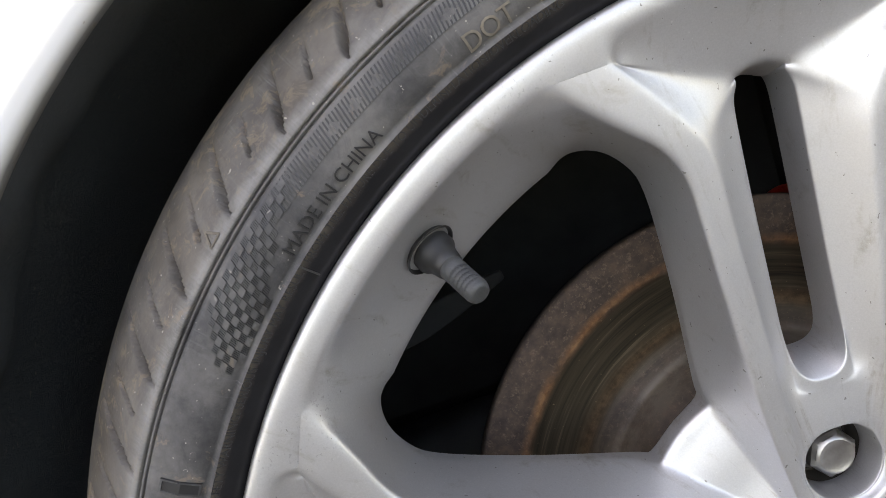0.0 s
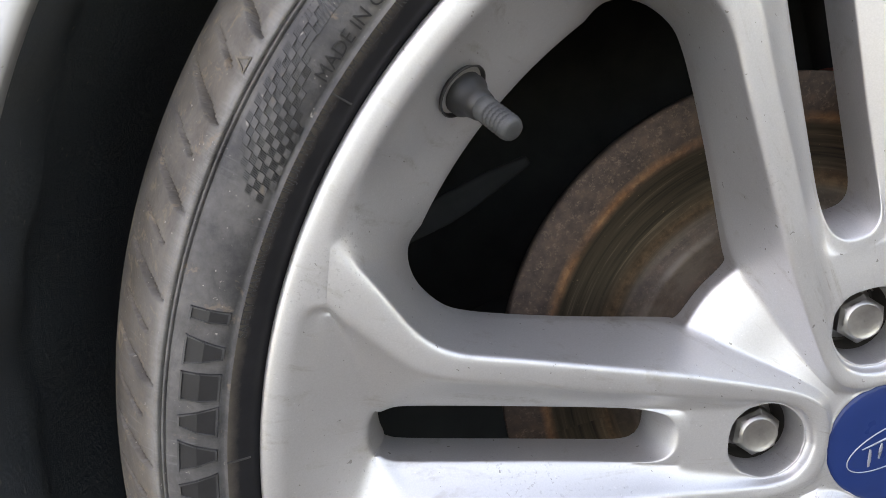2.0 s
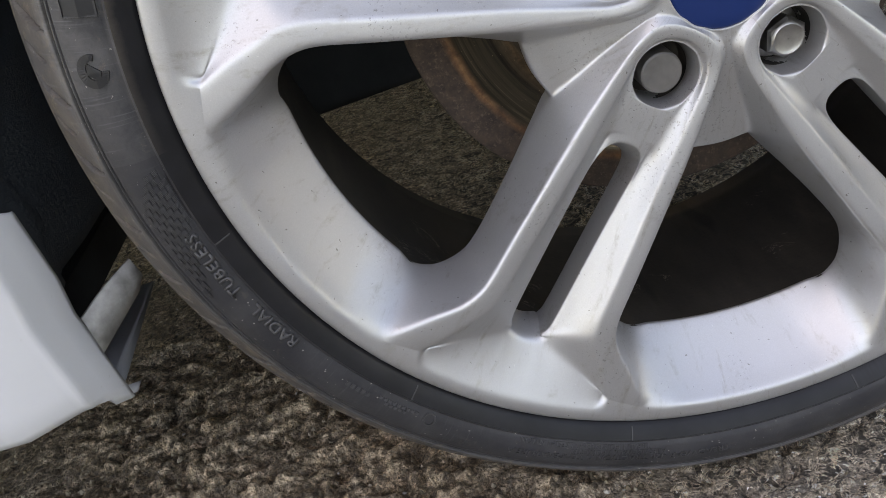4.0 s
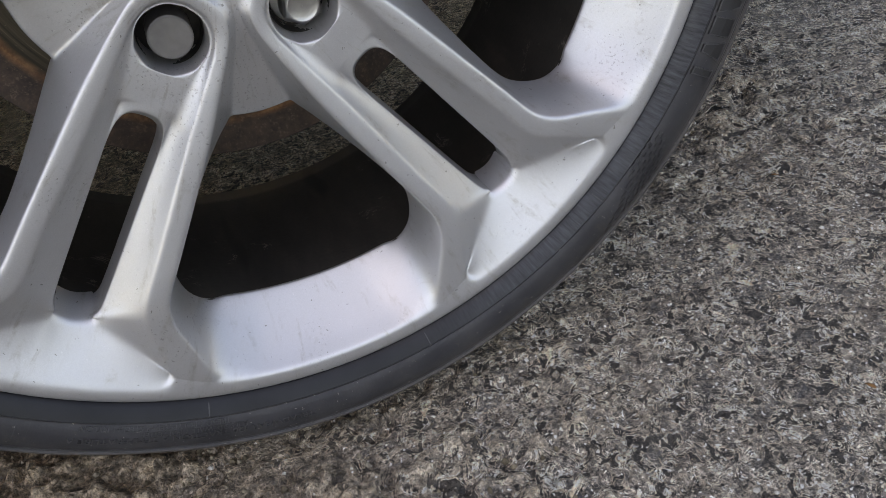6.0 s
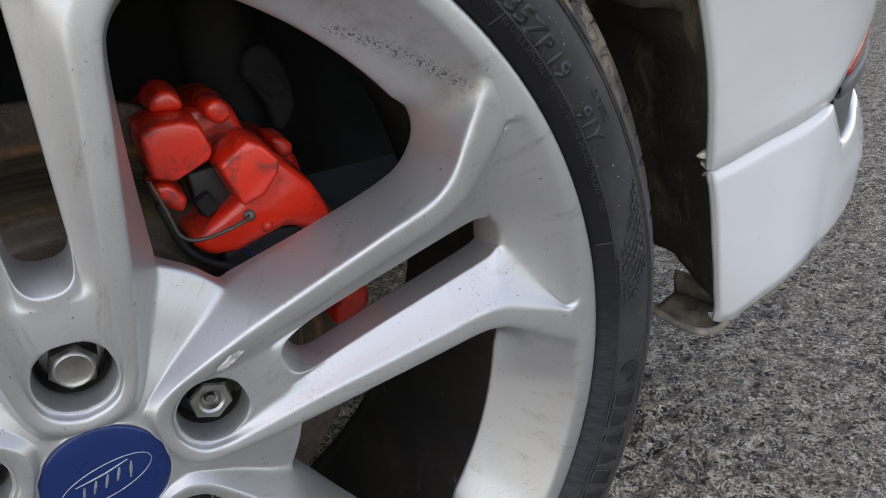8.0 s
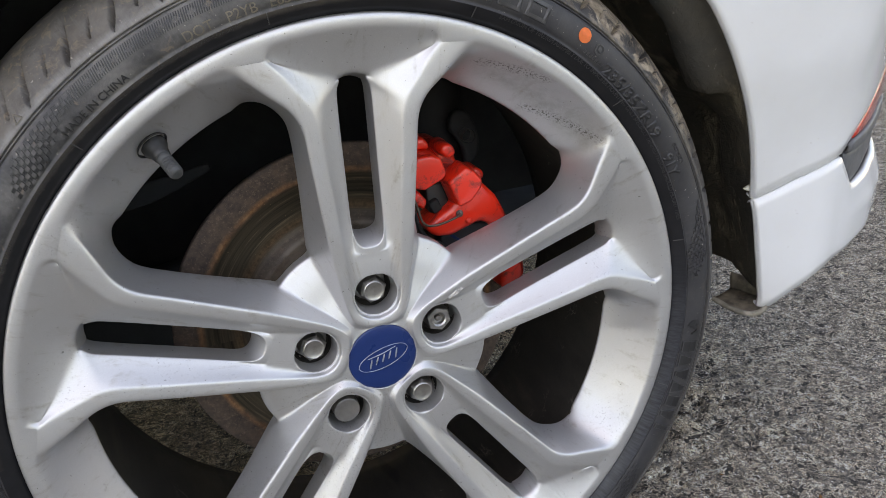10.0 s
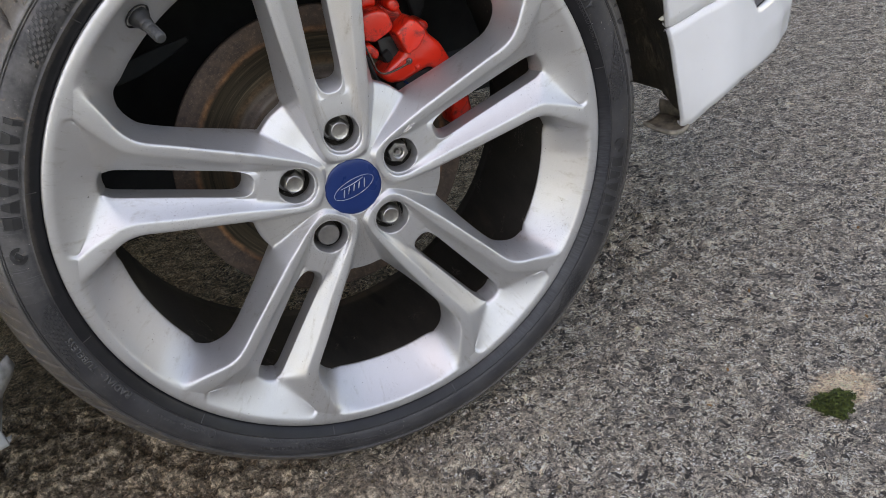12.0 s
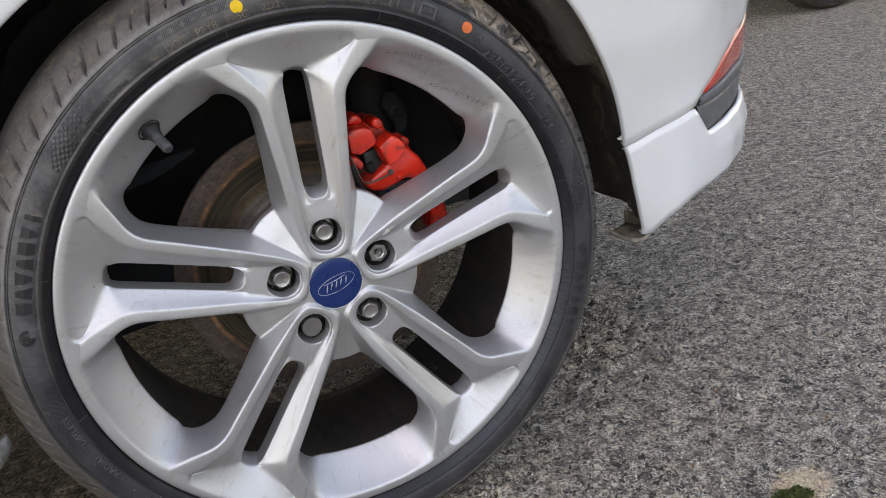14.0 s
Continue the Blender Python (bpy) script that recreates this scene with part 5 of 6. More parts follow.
slab("rear_body", [(104, 108), (112, 107), (125, 104), (136, 94), (139, 80), (127, 84), (112, 90)], 0.116, 0.170, RED, caliper, 0.006)
slab("upper_finger", [(52, 136), (60, 139), (73, 139), (82, 135), (86, 121), (84, 116), (64, 108), (53, 112)], 0.064, 0.099, RED, caliper, 0.0026, "", 0.90)
slab("upper_pin_boss", [(53, 108), (62, 108), (70, 97), (66, 89), (54, 98)], 0.074, 0.100, RED, caliper, 0.003, "", 0.92)
slab("lower_finger", [(103, 121), (118, 107), (132, 91), (140, 74), (148, 52), (155, 28), (156, 8), (142, -5), (130, 0), (135, 25), (136, 42), (131, 55), (124, 65), (115, 70), (104, 67), (86, 62), (71, 64), (62, 75), (77, 83), (91, 90)], 0.074, 0.114, RED, caliper, 0.006, "", 0.96)
slab("lug", [(82, 115), (100, 126), (108, 121), (116, 110), (113, 103), (104, 93), (91, 89), (88, 98)], 0.060, 0.084, RED, caliper, 0.0024, "", 0.88)
slab("pad", [(72, 106), (90, 108), (95, 90), (86, 80), (74, 82)], 0.086, 0.104, BLACK, caliper, 0.002, "black brake pad")
# block coloured as the shaded gap beside the pad
slab("pad_gap", [(72, 92), (80, 96), (84, 86), (76, 82)], 0.080, 0.094, SHADOWED, caliper, 0.002)
slab("pad_backing", [(80, 60), (108, 66), (122, 66), (134, 56), (134, 44), (112, 40), (82, 36)], 0.084, 0.104, BLACK, caliper, 0.003, "black brake pad edge")
rod("retaining_spring", [(0.053, 0.068, 0.112), (0.057, 0.067, 0.097), (0.061, 0.066, 0.082), (0.072, 0.066, 0.078), (0.091, 0.067, 0.081), (0.096, 0.073, 0.082)], 0.0010, SPRING, caliper, "bent rusty steel retaining spring")
rod("brake_pipe", [(0.055, 0.076, 0.098), (0.061, 0.080, 0.074), (0.070, 0.083, 0.060), (0.088, 0.086, 0.048)], 0.0022, BLACK, caliper, "thin black pipe")
for x, z in ((0.096, 0.081), (0.104, 0.073)):
    bm = bmesh.new()
    bmesh.ops.create_uvsphere(bm, u_segments=16, v_segments=10, radius=0.0034, matrix=Matrix.Translation((x, 0.0745, z)))
    part("pin_head", bm, RED if x > 0.10 else CAP_STEEL, caliper)
for x, z, w in ((0.092, 0.058, 0.006), (0.097, 0.054, 0.008), (0.101, 0.049, 0.006), (0.096, 0.047, 0.005)):
    bm = bmesh.new()
    bmesh.ops.create_cube(bm, size=1, matrix=Matrix.Translation((x, 0.0835, z)) @ Matrix.Rotation(radians(40), 4, "Y") @ Matrix.Diagonal((w, 0.0008, 0.0022, 1)))
    part("pad_marking", bm, BLUE, caliper, "small blue printed bars")

# ---- suspension behind ----
arm = thing("suspension_arm", "dark pressed-steel suspension arm in the wheel arch", "suspension", (0, 0, HUB))
slab("arm_blade", [(-215, 98), (-190, 106), (-168, 116), (-150, 125), (-120, 130), (-91, 133), (-90, 127), (-108, 120), (-126, 113), (-146, 107), (-172, 103), (-215, 78)], 0.185, 0.191, plain("blue_grey_pressed_steel", (0.011, 0.013, 0.016), 0.9, 0, 0.35, 40, 0.2), arm, 0.002, "dark blue-grey pressed-steel blade")
slab("trailing_arm", [(-60, -30), (-120, 20), (-330, -20), (-520, -40), (-520, -90), (-330, -100), (-140, -90), (-70, -70)], 0.26, 0.30, UNDER, arm, 0.012)
slab("lower_arm", [(-70, -70), (60, -70), (60, -110), (-70, -120)], 0.21, 0.80, UNDER, arm, 0.012)
slab("rear_subframe", [(-300, -20), (60, -20), (60, -130), (-300, -130)], 0.55, 1.30, UNDER, arm, 0.02)
damper = thing("shock_absorber", "dark grey shock absorber in the wheel arch", "shock absorber", (0, 0, HUB))
# tube and boot take the arch's shade from their colour
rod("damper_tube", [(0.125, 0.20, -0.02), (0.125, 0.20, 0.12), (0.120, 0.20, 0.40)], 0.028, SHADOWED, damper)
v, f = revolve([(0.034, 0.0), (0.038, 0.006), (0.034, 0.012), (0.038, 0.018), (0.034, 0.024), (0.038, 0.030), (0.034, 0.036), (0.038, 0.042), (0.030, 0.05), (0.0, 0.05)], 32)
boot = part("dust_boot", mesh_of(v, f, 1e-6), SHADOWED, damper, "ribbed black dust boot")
boot.rotation_euler = (radians(90), 0, 0)
boot.location = (0.122, 0.20, 0.24)
rod("lower_mount", [(0.125, 0.16, -0.02), (0.125, 0.20, -0.02), (0.125, 0.24, -0.02)], 0.022, CAP_STEEL, damper)
bracket = thing("brake_hose_bracket", "grey pressed bracket behind the caliper", "bracket", (0, 0, HUB))
# plate painted near black for the shade behind the caliper
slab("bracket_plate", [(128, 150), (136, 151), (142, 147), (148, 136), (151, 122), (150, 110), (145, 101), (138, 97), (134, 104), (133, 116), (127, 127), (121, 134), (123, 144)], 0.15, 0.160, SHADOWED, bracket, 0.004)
rod("bracket_bolt", [(0.136, 0.140, 0.128), (0.136, 0.146, 0.128), (0.136, 0.152, 0.128)], 0.006, CAP_STEEL, bracket)

# ---- car body ----
car = thing("car", "white hatchback, rear wheel arch, bumper corner and sill", "car")


def arch_edge(turn):
    """Radius and depth of the arch's edge at a turn."""
    keys = [(-14, 0.399, 0.034), (-9, 0.394, 0.034), (-6, 0.386, 0.031), (0, 0.376, 0.028), (9, 0.369, 0.026), (20, 0.368, 0.012), (28, 0.365, 0.0), (39, 0.369, -0.007), (60, 0.369, -0.008), (120, 0.366, -0.004),
            (134, 0.368, -0.001), (150, 0.3675, 0.001), (165, 0.369, 0.004), (172, 0.373, 0.010), (183, 0.383, 0.017), (188, 0.3865, 0.021), (192, 0.396, 0.024), (200, 0.411, 0.028), (206, 0.420, 0.028)]
    for (a, r0, y0), (b, r1, y1) in zip(keys, keys[1:]):
        if a <= turn <= b:
            s = (turn - a) / (b - a)
            return r0 + (r1 - r0) * s, y0 + (y1 - y0) * s
    return keys[-1][1:]


def arch_point(turn, grow=0.0, deeper=0.0):
    r, y = arch_edge(turn)
    return Vector(((r + grow) * math.cos(radians(turn)), y + deeper, HUB + (r + grow) * math.sin(radians(turn))))


def thick(ob, t=0.0025):
    m = ob.modifiers.new("thick", "SOLIDIFY")
    m.thickness, m.offset = t, 0.0
    return ob


# quarter panel over and in front of the wheel
turns = [57 + 124.4 * i / 60 for i in range(61)]
fold = lambda t: 0.005 + 0.006 * min(1, max(0, (t - 95) / 50))
lines = [[arch_point(t, 0.0, fold(t)) for t in turns], [arch_point(t, 0.0002, 0.0022) for t in turns], [arch_point(t, 0.0007, 0.0005) for t in turns], [arch_point(t, 0.0022, -0.0001) for t in turns]]
for grow in (0.006, 0.010, 0.02, 0.05, 0.09, 0.14):
    line = []
    for t in turns:
        p = arch_point(t, grow)
        p.y = arch_edge(t)[1] * (1 - grow / 0.2) + grow * 0.02 - 0.002 * min(1, grow / 0.06) - 0.0002
        line.append(p)
    lines.append(line)
far = []
for t in turns:
    c, s = math.cos(radians(t)), math.sin(radians(t))
    k = min(0.95 / max(1e-3, abs(c)), 0.56 / max(1e-3, s) if s > 0 else 9, 1.0)
    p = Vector((c * k, 0.012, HUB + s * k))
    far.append(p)
lines.append(far)
verts, faces = [], []
loft(lines, verts, faces)
panel = part("quarter_panel", mesh_of(verts, faces), WHITE, car, "white painted quarter panel")
thick(panel)

# sill in front of the wheel, its top edge rolled over and its foot turned under
def sill_edge(z):
    keys = [(-0.012, -0.3818, 0.0170), (-0.054, -0.3827, 0.0210), (-0.082, -0.3873, 0.0240), (-0.141, -0.3862, 0.0280), (-0.170, -0.3860, 0.0290)]
    for (z0, x0, y0), (z1, x1, y1) in zip(keys, keys[1:]):
        if z >= z1:
            s = max(0, (z0 - z) / (z0 - z1))
            return x0 + (x1 - x0) * s, y0 + (y1 - y0) * s
    return keys[-1][1:]


def sill_row(z, inward=0.0, lift=0.0):
    x, y = sill_edge(z)
    row = [(x + 0.0125, y + 0.024, z - 0.010), (x + 0.012, y + 0.021, z - 0.009), (x + 0.007, y + 0.012, z - 0.004), (x + 0.0015, y + 0.0032, z - 0.001), (x + 0.0004, y + 0.0008, z), (x - 0.0006, y, z), (x - 0.002, y - 0.0003, z), (x - 0.006, y - 0.0007, z),
           (-0.42, 0.0125, z), (-0.50, 0.0115, z), (-0.70, 0.012, z), (-0.97, 0.012, z)]
    return [Vector((px, py + inward * (0.12 if k < 3 else 1.0), HUB + pz + lift)) for k, (px, py, pz) in enumerate(row)]


top = -0.0128
rows = [sill_row(top, 0.012, 0.0012), sill_row(top, 0.0045, 0.0016), sill_row(top, 0.0015, 0.0011), sill_row(top, 0.0002, -0.0002)]
rows += [sill_row(z) for z in (-0.018, -0.035, -0.055, -0.08, -0.105, -0.125, -0.138)]
rows += [sill_row(-0.138, 0.004, -0.006), sill_row(-0.138, 0.014, -0.011), sill_row(-0.138, 0.05, -0.013), sill_row(-0.138, 0.15, -0.013)]
verts, faces = [], []
loft(rows, verts, faces)
thick(part("sill", mesh_of(verts, faces), WHITE, car, "white painted sill end"))
# dirty flap of the sill that turns in under the arch
lines = [[(-0.374, 0.050, -0.096), (-0.360, 0.065, -0.088), (-0.3455, 0.080, -0.082)], [(-0.374, 0.050, -0.108), (-0.360, 0.066, -0.100), (-0.3440, 0.0815, -0.095)], [(-0.374, 0.050, -0.122), (-0.363, 0.064, -0.114), (-0.350, 0.079, -0.104)]]
lines = [glide([(x, y, HUB + z) for x, y, z in line], 3) for line in lines]
verts, faces = [], []
loft(lines, verts, faces)
thick(part("sill_return", mesh_of(verts, faces), plain("dirty_white_plastic", (0.30, 0.295, 0.28), 0.7, 0, 0.45, 60, 0.3), car, "dirty whitish sill return"))

# rear bumper corner: level lines that run from the arch round to the tail
def bumper_line(z):
    turn = math.degrees(math.asin(max(-0.3, min(0.95, z / 0.369))))
    edge = arch_point(turn)
    out = 0.13 * (min(z, 0.2) - 0.05)
    keys = [(edge.x, edge.y, 0), (max(0.43, edge.x + 0.02), min(edge.y, 0.018), 0), (0.475 + out * 0.6, 0.028 - max(0, z - 0.1) * 0.12, 0), (0.520 + out, 0.053, 0), (0.571 + out, 0.090, 0),
            (0.597 + out, 0.110, 0), (0.640 + out, 0.152, 0), (0.675 + out, 0.200, 0), (0.710 + out, 0.280, 0), (0.730 + out, 0.400, 0), (0.735 + out, 0.800, 0)]
    return glide(keys, 5)


def ease(*keys):
    def f(x):
        for (a, u), (b, w) in zip(keys, keys[1:]):
            if x <= b:
                return u + (w - u) * max(0, (x - a) / (b - a))
        return keys[-1][1]
    return f


STATIONS = [p.x for p in bumper_line(0.05)]


def bumper_sheet(lows, highs, rows, start=0.0, stop=9.0, out=0.0, curl=0.008):
    """A sheet between two heights, each a function of the way along the car."""
    picks = [j for j, x in enumerate(STATIONS) if start <= x <= stop]
    n = len(STATIONS)
    lines = []
    for k in range(rows + 1):
        s = k / rows
        line = []
        for j in picks:
            z = lows(STATIONS[j]) * (1 - s) + highs(STATIONS[j]) * s
            cen = bumper_line(z)
            d = (cen[min(j + 1, n - 1)] - cen[max(j - 1, 0)]).normalized()
            line.append(Vector((cen[j].x, cen[j].y, HUB + z)) + Vector((d.y, -d.x, 0)) * (out(STATIONS[j], s) if callable(out) else out))
        lines.append(line)
    inward = lambda line, dz, k: [p + Vector((-0.2 * k, k, dz)) for p in line]
    lines = [inward(lines[0], 0.003, curl * 1.2), inward(lines[0], 0.0, curl * 0.6)] + [inward(lines[0], 0.0007, 0.001)] + lines[1:-1] + [inward(lines[-1], -0.0007, 0.0005), inward(lines[-1], -0.0002, 0.003), inward(lines[-1], -0.003, curl)]
    if start == 0.0:
        last = len(lines) - 1
        deep = [0.0 if i < 2 or i > last - 2 else 1.0 for i in range(last + 1)]
        lines = [[line[0] + Vector((-0.0008, 0.0050, 0)) * k, line[0] + Vector((-0.0006, 0.0030, 0)) * k, line[0] + Vector((0.0, 0.0012, 0)) * k, line[0], line[0].lerp(line[1], 0.12)] + line[1:] for k, line in zip(deep, lines)]
    verts, faces = [], []
    loft(lines, verts, faces)
    return mesh_of(verts, faces)


upper = bumper_sheet(ease((0.37, 0.0535), (0.406, 0.0665), (0.457, 0.0790), (0.470, 0.091), (0.515, 0.122), (0.565, 0.139), (0.62, 0.152), (0.73, 0.162)), ease((0.37, 0.30), (0.74, 0.40)), 22)
thick(part("bumper_cover", upper, WHITE, car, "white painted bumper cover"))
lower = bumper_sheet(ease((0.378, -0.066), (0.408, -0.048), (0.44, -0.035), (0.48, -0.027), (0.55, -0.0225), (0.73, -0.0215)), ease((0.37, 0.0515), (0.406, 0.0645), (0.457, 0.0768), (0.486, 0.040), (0.73, 0.040)), 12, out=lambda x, s: 0.013 * min(1, max(0, (x - 0.470) / 0.07)) * (1 - 0.75 * max(0, s - 0.6) / 0.4))
thick(part("lower_bumper", lower, WHITE, car, "white painted lower bumper skirt"))
trim = bumper_sheet(ease((0.458, 0.0765), (0.486, 0.0415), (0.73, 0.0415)), ease((0.458, 0.0775), (0.52, 0.0765), (0.73, 0.078)), 6, 0.462, 9, -0.003, 0.004)
thick(part("trim_strip", trim, GREY_TRIM, car, "dark grey plastic trim strip"))
trim = bumper_sheet(ease((0.458, 0.0780), (0.73, 0.0795)), ease((0.458, 0.0800), (0.47, 0.0885), (0.56, 0.0965), (0.73, 0.100)), 4, 0.459, 9, 0.001, 0.004)
thick(part("trim_strip", trim, GREY_TRIM, car, "dark grey plastic trim strip"))
lens = bumper_sheet(ease((0.468, 0.0895), (0.56, 0.0975), (0.73, 0.101)), ease((0.468, 0.0905), (0.515, 0.1205), (0.565, 0.1375), (0.62, 0.150), (0.73, 0.160)), 6, 0.469, 0.70, -0.001, 0.003)
thick(part("rear_reflector", lens, REFLECT, car, "red rear reflector lens"))
recess = bumper_sheet(ease((0.44, 0.030), (0.73, 0.030)), ease((0.44, 0.09), (0.6, 0.15), (0.73, 0.165)), 4, 0.45, 9, -0.012)
thick(part("trim_recess", recess, BLACK, car, "black recess behind the trim"))

# wheel arch liner: a dark shell over the tyre
turns = [-7.2 + 200.2 * i / 160 for i in range(161)]
lines = []


def liner_swell(t, d):
    """The liner bulges over the bumper's corner and steps back below it."""
    up = min(1, max(0, (t - 24.5) / 2.0)) * min(1, max(0, (75 - t) / 25))
    near = min(1, max(0, (d - 0.006) / 0.015)) * min(1, max(0, (0.085 - d) / 0.04))
    lump = 0.0022 * math.sin(t * 0.31 + d * 40) + 0.0012 * math.sin(t * 0.83 - d * 70)
    low = min(1, max(0, (21 - t) / 3)) * min(1, max(0, d / 0.05))
    return -0.020 * up * near + lump * min(1, d / 0.05) + 0.012 * low


for d, g in ((0.0, 0.0006), (0.006, 0.002), (0.014, 0.003), (0.024, 0.004), (0.045, 0.007), (0.058, 0.009), (0.07, 0.011), (0.085, 0.018), (0.10, 0.020), (0.14, 0.016), (0.20, 0.016), (0.30, 0.016), (0.42, 0.0)):
    line = []
    for t in turns:
        p = arch_point(t, g + liner_swell(t, d))
        flat = min(1, d * 8)
        p.y = (arch_edge(t)[1] + 0.0055) * (1 - flat) + 0.02 * flat + d
        line.append(p)
    lines.append(line)
verts, faces = [], []
loft(lines, verts, faces)
thick(part("arch_liner", mesh_of(verts, faces), LINER, car, "dirty black plastic arch liner"))
# pale dirty sealant along the arch's edge
edge_line = [arch_point(t, 0.0004, 0.0046) for t in [-8 + 4.0 * i for i in range(26)]]
rod("edge_sealant", edge_line, 0.0011, plain("dirty_sealant", (0.42, 0.38, 0.30), 0.8, 0, 0.5, 60, 0.4), car, "thin dirty beige sealant line")
# inner wall of the arch and the underside
bm = bmesh.new()
bmesh.ops.create_cube(bm, size=1, matrix=Matrix.Translation((-0.15, 0.46, HUB + 0.27)) @ Matrix.Diagonal((1.55, 0.02, 0.62, 1)))
part("inner_wall", bm, UNDER, car)
bm = bmesh.new()
bmesh.ops.create_cube(bm, size=1, matrix=Matrix.Translation((-1.92, 0.90, HUB - 0.135)) @ Matrix.Diagonal((2.98, 1.70, 0.03, 1)))
part("floor_pan", bm, UNDER, car)
bm = bmesh.new()
bmesh.ops.create_cube(bm, size=1, matrix=Matrix.Translation((-0.15, 0.42, HUB + 0.565)) @ Matrix.Diagonal((1.58, 0.80, 0.02, 1)))
part("upper_floor", bm, UNDER, car)
# unseen rear floor, set low to keep light off the ground beneath
bm = bmesh.new()
bmesh.ops.create_cube(bm, size=1, matrix=Matrix.Translation((0.14, 1.10, HUB - 0.105)) @ Matrix.Diagonal((1.12, 1.26, 0.03, 1)))
part("rear_floor", bm, UNDER, car)
# edge of the liner by the bumper's lower corner, with torn bits of filler
FILLER = plain("beige_filler", (0.46, 0.44, 0.37), 0.8, 0, 0.35, 120, 0.5)
DIRTY = plain("stained_white_plastic", (0.20, 0.18, 0.145), 0.8, 0, 0.65, 60, 0.4)
rim = glide([(0.3945, 0.0335, HUB - 0.066), (0.388, 0.0345, HUB - 0.0715), (0.378, 0.041, HUB - 0.0735), (0.371, 0.058, HUB - 0.0725), (0.369, 0.080, HUB - 0.071)], 4)
root = glide([(0.409, 0.040, HUB - 0.066), (0.408, 0.052, HUB - 0.0685), (0.405, 0.063, HUB - 0.0695), (0.402, 0.074, HUB - 0.0695), (0.398, 0.088, HUB - 0.0695)], 4)
verts, faces = [], []
loft(between(rim, root, (0, 0.08, 0.3, 0.6, 1), 0.0015), verts, faces)
thick(part("skirt_ledge", mesh_of(verts, faces), plain("grimy_ledge_plastic", (0.135, 0.113, 0.083), 0.9, 0, 0.7, 70, 0.5), car, "grimy ledge at the foot of the bumper skirt"), 0.003)
rod("ledge_rim", rim, 0.0028, DIRTY, car, "rounded dirty white rim of the ledge")
verts, faces = [], []
loft([root, [p + Vector((-0.001, 0.0, 0.008)) for p in root], [p + Vector((-0.001, 0.001, 0.012)) for p in root], [p + Vector((0.002, 0.003, 0.017)) for p in root]], verts, faces)
thick(part("skirt_return", mesh_of(verts, faces), plain("muddy_return_plastic", (0.13, 0.112, 0.085), 0.9, 0, 0.7, 60, 0.5), car, "muddy inner return of the bumper skirt"), 0.003)
slab_ob = slab("filler_flake", [(356, 63), (361, 65), (366, 66.5), (371, 69), (376, 66), (377, 54), (372, 49.5), (368, 51), (365, 56), (363, 60), (359, 61)], 0.030, 0.0335, FILLER, car, 0.001, "torn beige filler at the bumper seam")
slab_ob.location = (0, 0, HUB)
# far side and nose of the car, unseen, closing its underside against light
for name, at, size in (("far_side", (-1.3, 1.76, 0.58), (4.2, 0.04, 0.94)), ("rear_valance", (0.655, 1.05, 0.235), (0.03, 1.30, 0.11)), ("front_skirt", (-3.4, 0.88, 0.62), (0.04, 1.74, 0.86)), ("near_side", (-2.18, 0.03, 0.57), (2.40, 0.03, 0.80)), ("body_lid", (-1.33, 0.90, 1.0), (4.16, 1.72, 0.10))):
    bm = bmesh.new()
    bmesh.ops.create_cube(bm, size=1, matrix=Matrix.Translation(at) @ Matrix.Diagonal((*size, 1)))
    bevel_mod(part(name, bm, BLACK if name == "rear_valance" else WHITE, car), 0.014 if name != "body_lid" else 0.045)

# ---- another parked car, far behind: its tyre and dark sill ----
other = thing("parked_car", "dark lower edge and black tyre of another parked car", "car", (3.06, 2.27, 0.315))
v, f = revolve([(0.20, -0.09), (0.24, -0.10), (0.285, -0.10), (0.305, -0.085), (0.314, -0.06), (0.316, -0.052), (0.310, -0.05), (0.310, -0.042), (0.317, -0.04), (0.318, 0.0), (0.317, 0.04), (0.310, 0.042), (0.310, 0.05), (0.316, 0.052), (0.305, 0.085), (0.285, 0.10), (0.20, 0.09)], 96)
part("tyre", mesh_of(v, f), RUBBER, other, "black tyre with fine grooves")
v, f = revolve([(0.0, -0.05), (0.18, -0.05), (0.20, -0.09)], 48)
part("wheel_disc", mesh_of(v, f, 1e-6), SILVER, other)
for name, x, wide, z, high in (("sill", -1.55, 2.3, -0.02, 0.20), ("rear_skirt", 0.75, 0.75, 0.02, 0.2)):
    bm = bmesh.new()
    bmesh.ops.create_cube(bm, size=1, matrix=Matrix.Translation((x, 0.75, z)) @ Matrix.Diagonal((wide, 1.6, high, 1)))
    bevel_mod(part(name, bm, UNDER, other), 0.03)
bm = bmesh.new()
bmesh.ops.create_cube(bm, size=1, matrix=Matrix.Translation((-0.6, 0.75, 0.55)) @ Matrix.Diagonal((4.1, 1.66, 0.5, 1)))
bevel_mod(part("body_side", bm, GREY_TRIM, other), 0.06)

# ---- moss and grit on the asphalt ----
rng = random.Random(7)


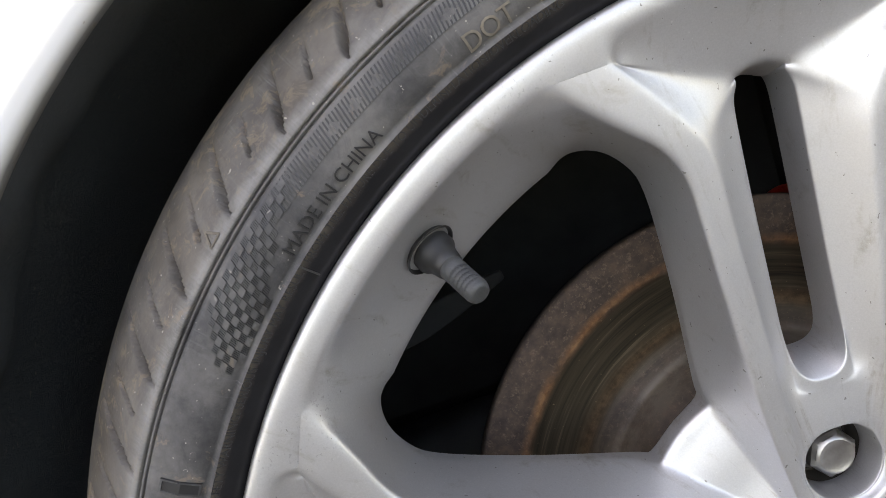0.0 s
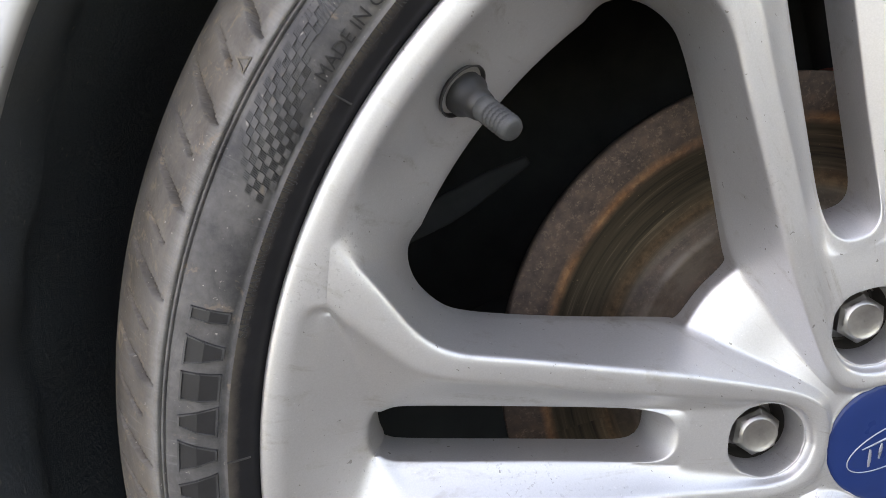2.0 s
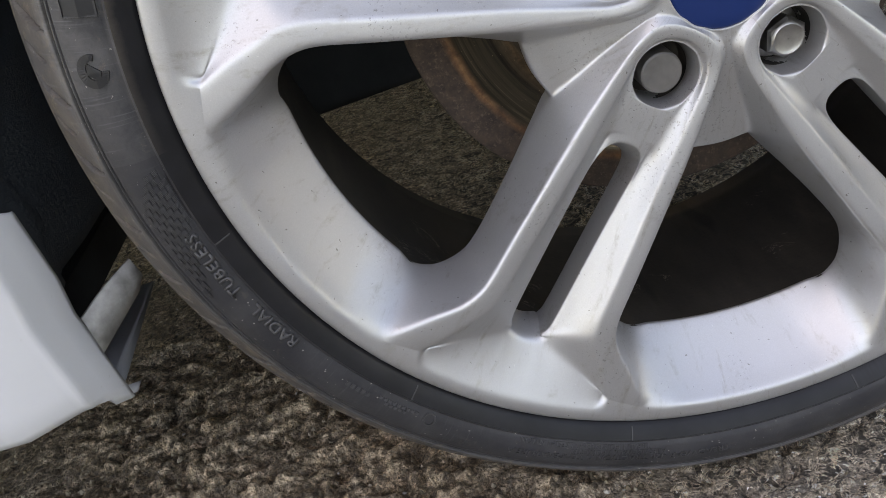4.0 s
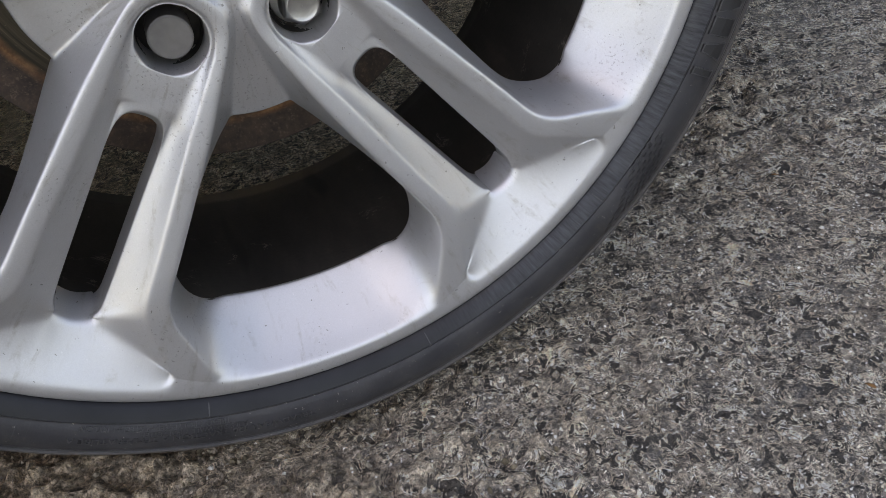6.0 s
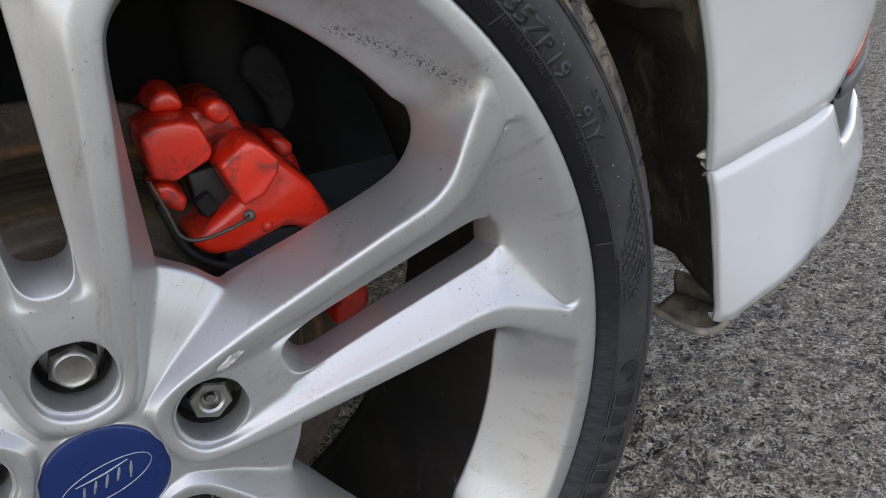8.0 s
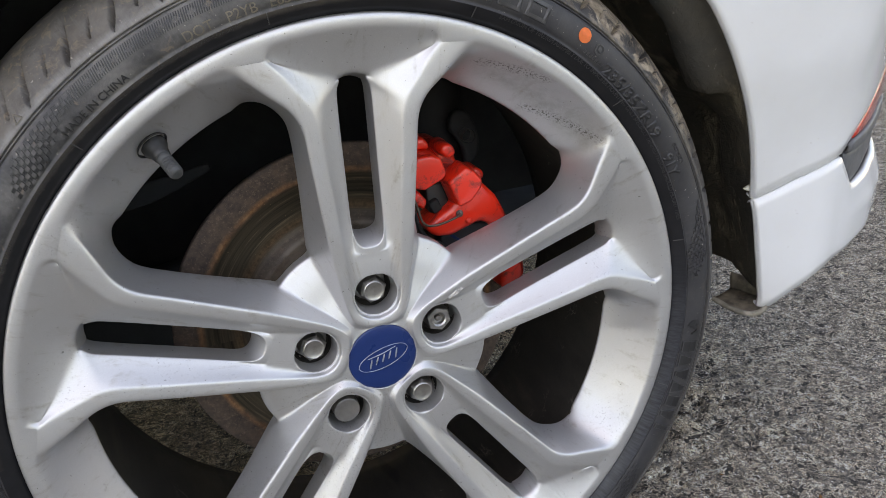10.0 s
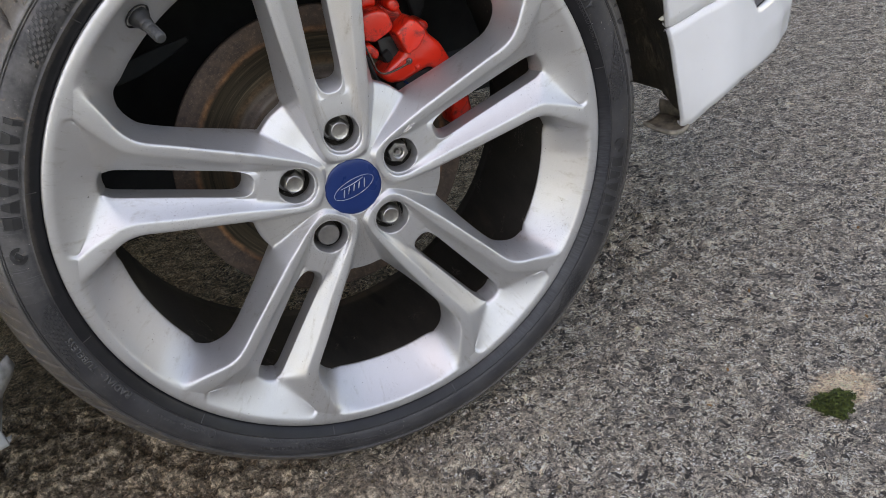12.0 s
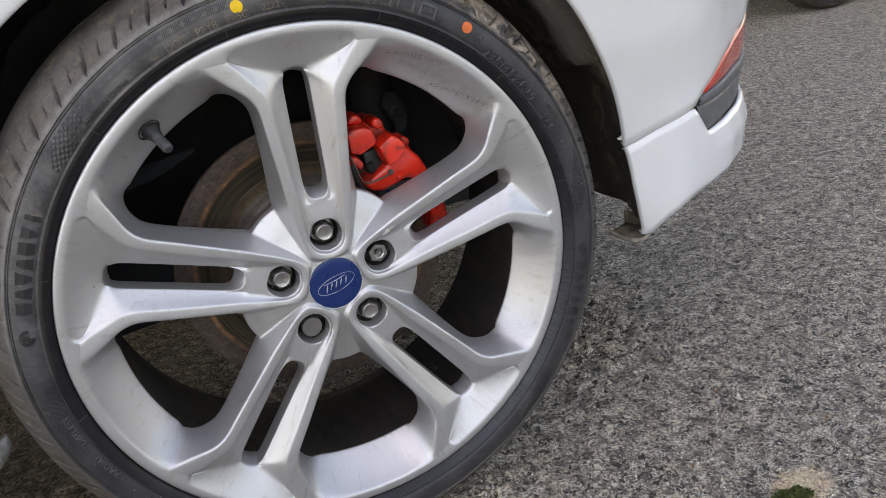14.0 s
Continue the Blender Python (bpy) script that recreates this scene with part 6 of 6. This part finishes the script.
def build_moss(at, size):
    """Many little stars of leaves on a low lumpy cushion with a ragged outline."""
    verts, faces = [], []

    def reach(a):
        return size * (1 + 0.16 * math.sin(a * 3 + 0.6) + 0.10 * math.sin(a * 7 + 2) + 0.07 * math.sin(a * 13))

    for i in range(620):
        a, s = rng.uniform(0, math.tau), math.sqrt(rng.random())
        r = reach(a) * s * rng.uniform(0.9, 1.12)
        lump = 0.0022 * math.sin(r * 900 + a * 5) * math.cos(a * 4)
        p = Vector((r * math.cos(a) * 1.15, r * math.sin(a) * 0.9, 0.009 * (1 - s * s) + lump - 0.001))
        for k in range(6):
            t, b = rng.uniform(0, math.tau), len(verts)
            d = Vector((math.cos(t), math.sin(t), rng.uniform(0.3, 1.3))).normalized() * rng.uniform(0.0018, 0.0036)
            w = Vector((-math.sin(t), math.cos(t), 0)) * 0.00055
            verts.extend([p - w, p + w, p + d * 0.6 + w * 0.9, p + d, p + d * 0.6 - w * 0.9])
            faces.append((b, b + 1, b + 2, b + 3, b + 4))
    n = 40
    rings = [[Vector((s * reach(math.tau * i / n) * 1.12 * math.cos(math.tau * i / n), s * reach(math.tau * i / n) * 0.88 * math.sin(math.tau * i / n), 0.008 * (1 - s * s) - 0.0032)) for i in range(n)] for s in (1, 0.8, 0.5, 0.2, 0.01)]
    loft(rings, verts, faces, True)
    clump = thing("moss_clump", "small dense clump of green moss on the asphalt", "moss", at)
    part("moss_tuft", mesh_of(verts, faces, 0, False), MOSS, clump)


build_moss((0.4095, -0.187, 0.0), 0.0195)


def build_grit(name, label, count, area, sizes, material, seed):
    rng2 = random.Random(seed)
    verts, faces = [], []
    for i in range(count):
        x, y = rng2.uniform(area[0], area[1]), rng2.uniform(area[2], area[3])
        s = rng2.uniform(*sizes)
        if math.hypot(x - 0.0, (y - 0.11) * 0.3) < 0.05:
            continue
        b = len(verts)
        ring = [Vector((math.cos(a) * s * rng2.uniform(0.7, 1.2), math.sin(a) * s * rng2.uniform(0.6, 1.1), s * rng2.uniform(0.0, 0.6))) for a in (0, 1.1, 2.2, 3.2, 4.3, 5.3)]
        spin = rng2.uniform(0, 6.28)
        for p in ring:
            q = Vector((p.x * math.cos(spin) - p.y * math.sin(spin), p.x * math.sin(spin) + p.y * math.cos(spin), p.z))
            verts.append(q + Vector((x, y, -0.002)))
        verts.append(Vector((x + s * rng2.uniform(-0.3, 0.3), y + s * rng2.uniform(-0.3, 0.3), s * rng2.uniform(0.5, 1.1) - 0.001)))
        faces += [(b + k, b + (k + 1) % 6, b + 6) for k in range(6)]
    ob = part(name, mesh_of(verts, faces, 0, False), material)
    tagged(ob, label, "gravel", kind="stuff")


build_grit("pale_grit", "pale stone chips loose in the asphalt", 900, (-0.5, 1.1, -0.4, 0.8), (0.0007, 0.0024), STONE, 3)


def build_gravel(count, seed):
    """Dense loose stones beside the tyre, thinning out towards the clean asphalt."""
    rng2 = random.Random(seed)
    verts, faces = [], []
    while count:
        x, y = rng2.uniform(-0.80, 0.16), rng2.uniform(-0.40, 0.65)
        if rng2.random() > min(1, max(0.0, (0.13 - x) / 0.22)) * min(1, max(0.0, (0.36 - abs(y + 0.04)) / 0.12)) or (abs(x) < 0.075 and y > -0.012):
            continue
        count -= 1
        s = 0.0007 + 0.0022 * rng2.random() ** 2.2
        b, spin, lean = len(verts), rng2.uniform(0, 6.28), rng2.uniform(-0.4, 0.4)
        for k, (wide, high) in enumerate(((1.0, 0.0), (0.78, 0.55))):
            for i in range(5):
                a = spin + math.tau * (i + 0.3 * k) / 5
                q = wide * s * rng2.uniform(0.7, 1.25)
                verts.append(Vector((x + q * math.cos(a), y + q * math.sin(a) * 0.85, s * high * rng2.uniform(0.5, 1.3) + lean * q * math.cos(a) * (k > 0) - 0.0015)))
        verts.append(Vector((x + s * rng2.uniform(-0.3, 0.3), y + s * rng2.uniform(-0.3, 0.3), s * rng2.uniform(0.6, 1.0))))
        for i in range(5):
            j = (i + 1) % 5
            faces += [(b + i, b + j, b + 5 + j, b + 5 + i), (b + 5 + i, b + 5 + j, b + 10)]
    ob = part("loose_gravel", mesh_of(verts, faces, 0, False), GRAVEL)
    tagged(ob, "fine brown and tan loose grit beside the tyre", "gravel", kind="stuff")


build_gravel(7000, 9)

rng = random.Random(12)
for i in range(7):
    x, y = ((0.355, -0.085), (0.48, 0.02), (0.62, 0.18), (0.30, -0.12), (0.70, 0.05), (0.55, -0.10), (0.41, 0.10))[i]
    leaf = thing("dry_leaf", "tiny dry brown leaf fragment on asphalt", "leaf", (x, y, 0.002), "leaf fragments")
    s = rng.uniform(0.003, 0.006)
    verts = [Vector((-s, 0, 0)), Vector((-s * 0.3, s * 0.35, 0.001)), Vector((s * 0.5, s * 0.3, 0.0015)), Vector((s, 0, 0.0005)), Vector((s * 0.4, -s * 0.3, 0.001)), Vector((-s * 0.4, -s * 0.3, 0.0008)), Vector((0, 0, 0.002))]
    ob = part("blade", mesh_of(verts, [(k, (k + 1) % 6, 6) for k in range(6)]), LEAF, leaf)
    ob.rotation_euler = (0, 0, rng.uniform(0, 6.28))
    thick(ob, 0.0004)

# scuff on one spoke's ridge near the hub
rng = random.Random(3)
ring = []
for i in range(14):
    a = math.tau * i / 14
    ring.append(Vector((0.0075 * math.cos(a) * rng.uniform(0.7, 1.15), 0, 0.0024 * math.sin(a) * rng.uniform(0.6, 1.2))))
turn = Matrix.Rotation(radians(-27), 4, "Y")
verts = [turn @ p + Vector((0.0632, 0.0094, 0.0415)) for p in ring] + [turn @ (p * 0.6) + Vector((0.0632, 0.0086, 0.0415)) for p in ring] + [Vector((0.0632, 0.0090, 0.0415))]
faces = [(i, (i + 1) % 14, 14 + (i + 1) % 14, 14 + i) for i in range(14)] + [(14 + i, 14 + (i + 1) % 14, 28) for i in range(14)]
part("scuff_mark", mesh_of(verts, faces, 0, False), plain("bare_scuffed_alloy", (0.42, 0.40, 0.38), 0.7, 0.3, 0.5, 300, 0.6), wheel, "rough grey scuff on a spoke")
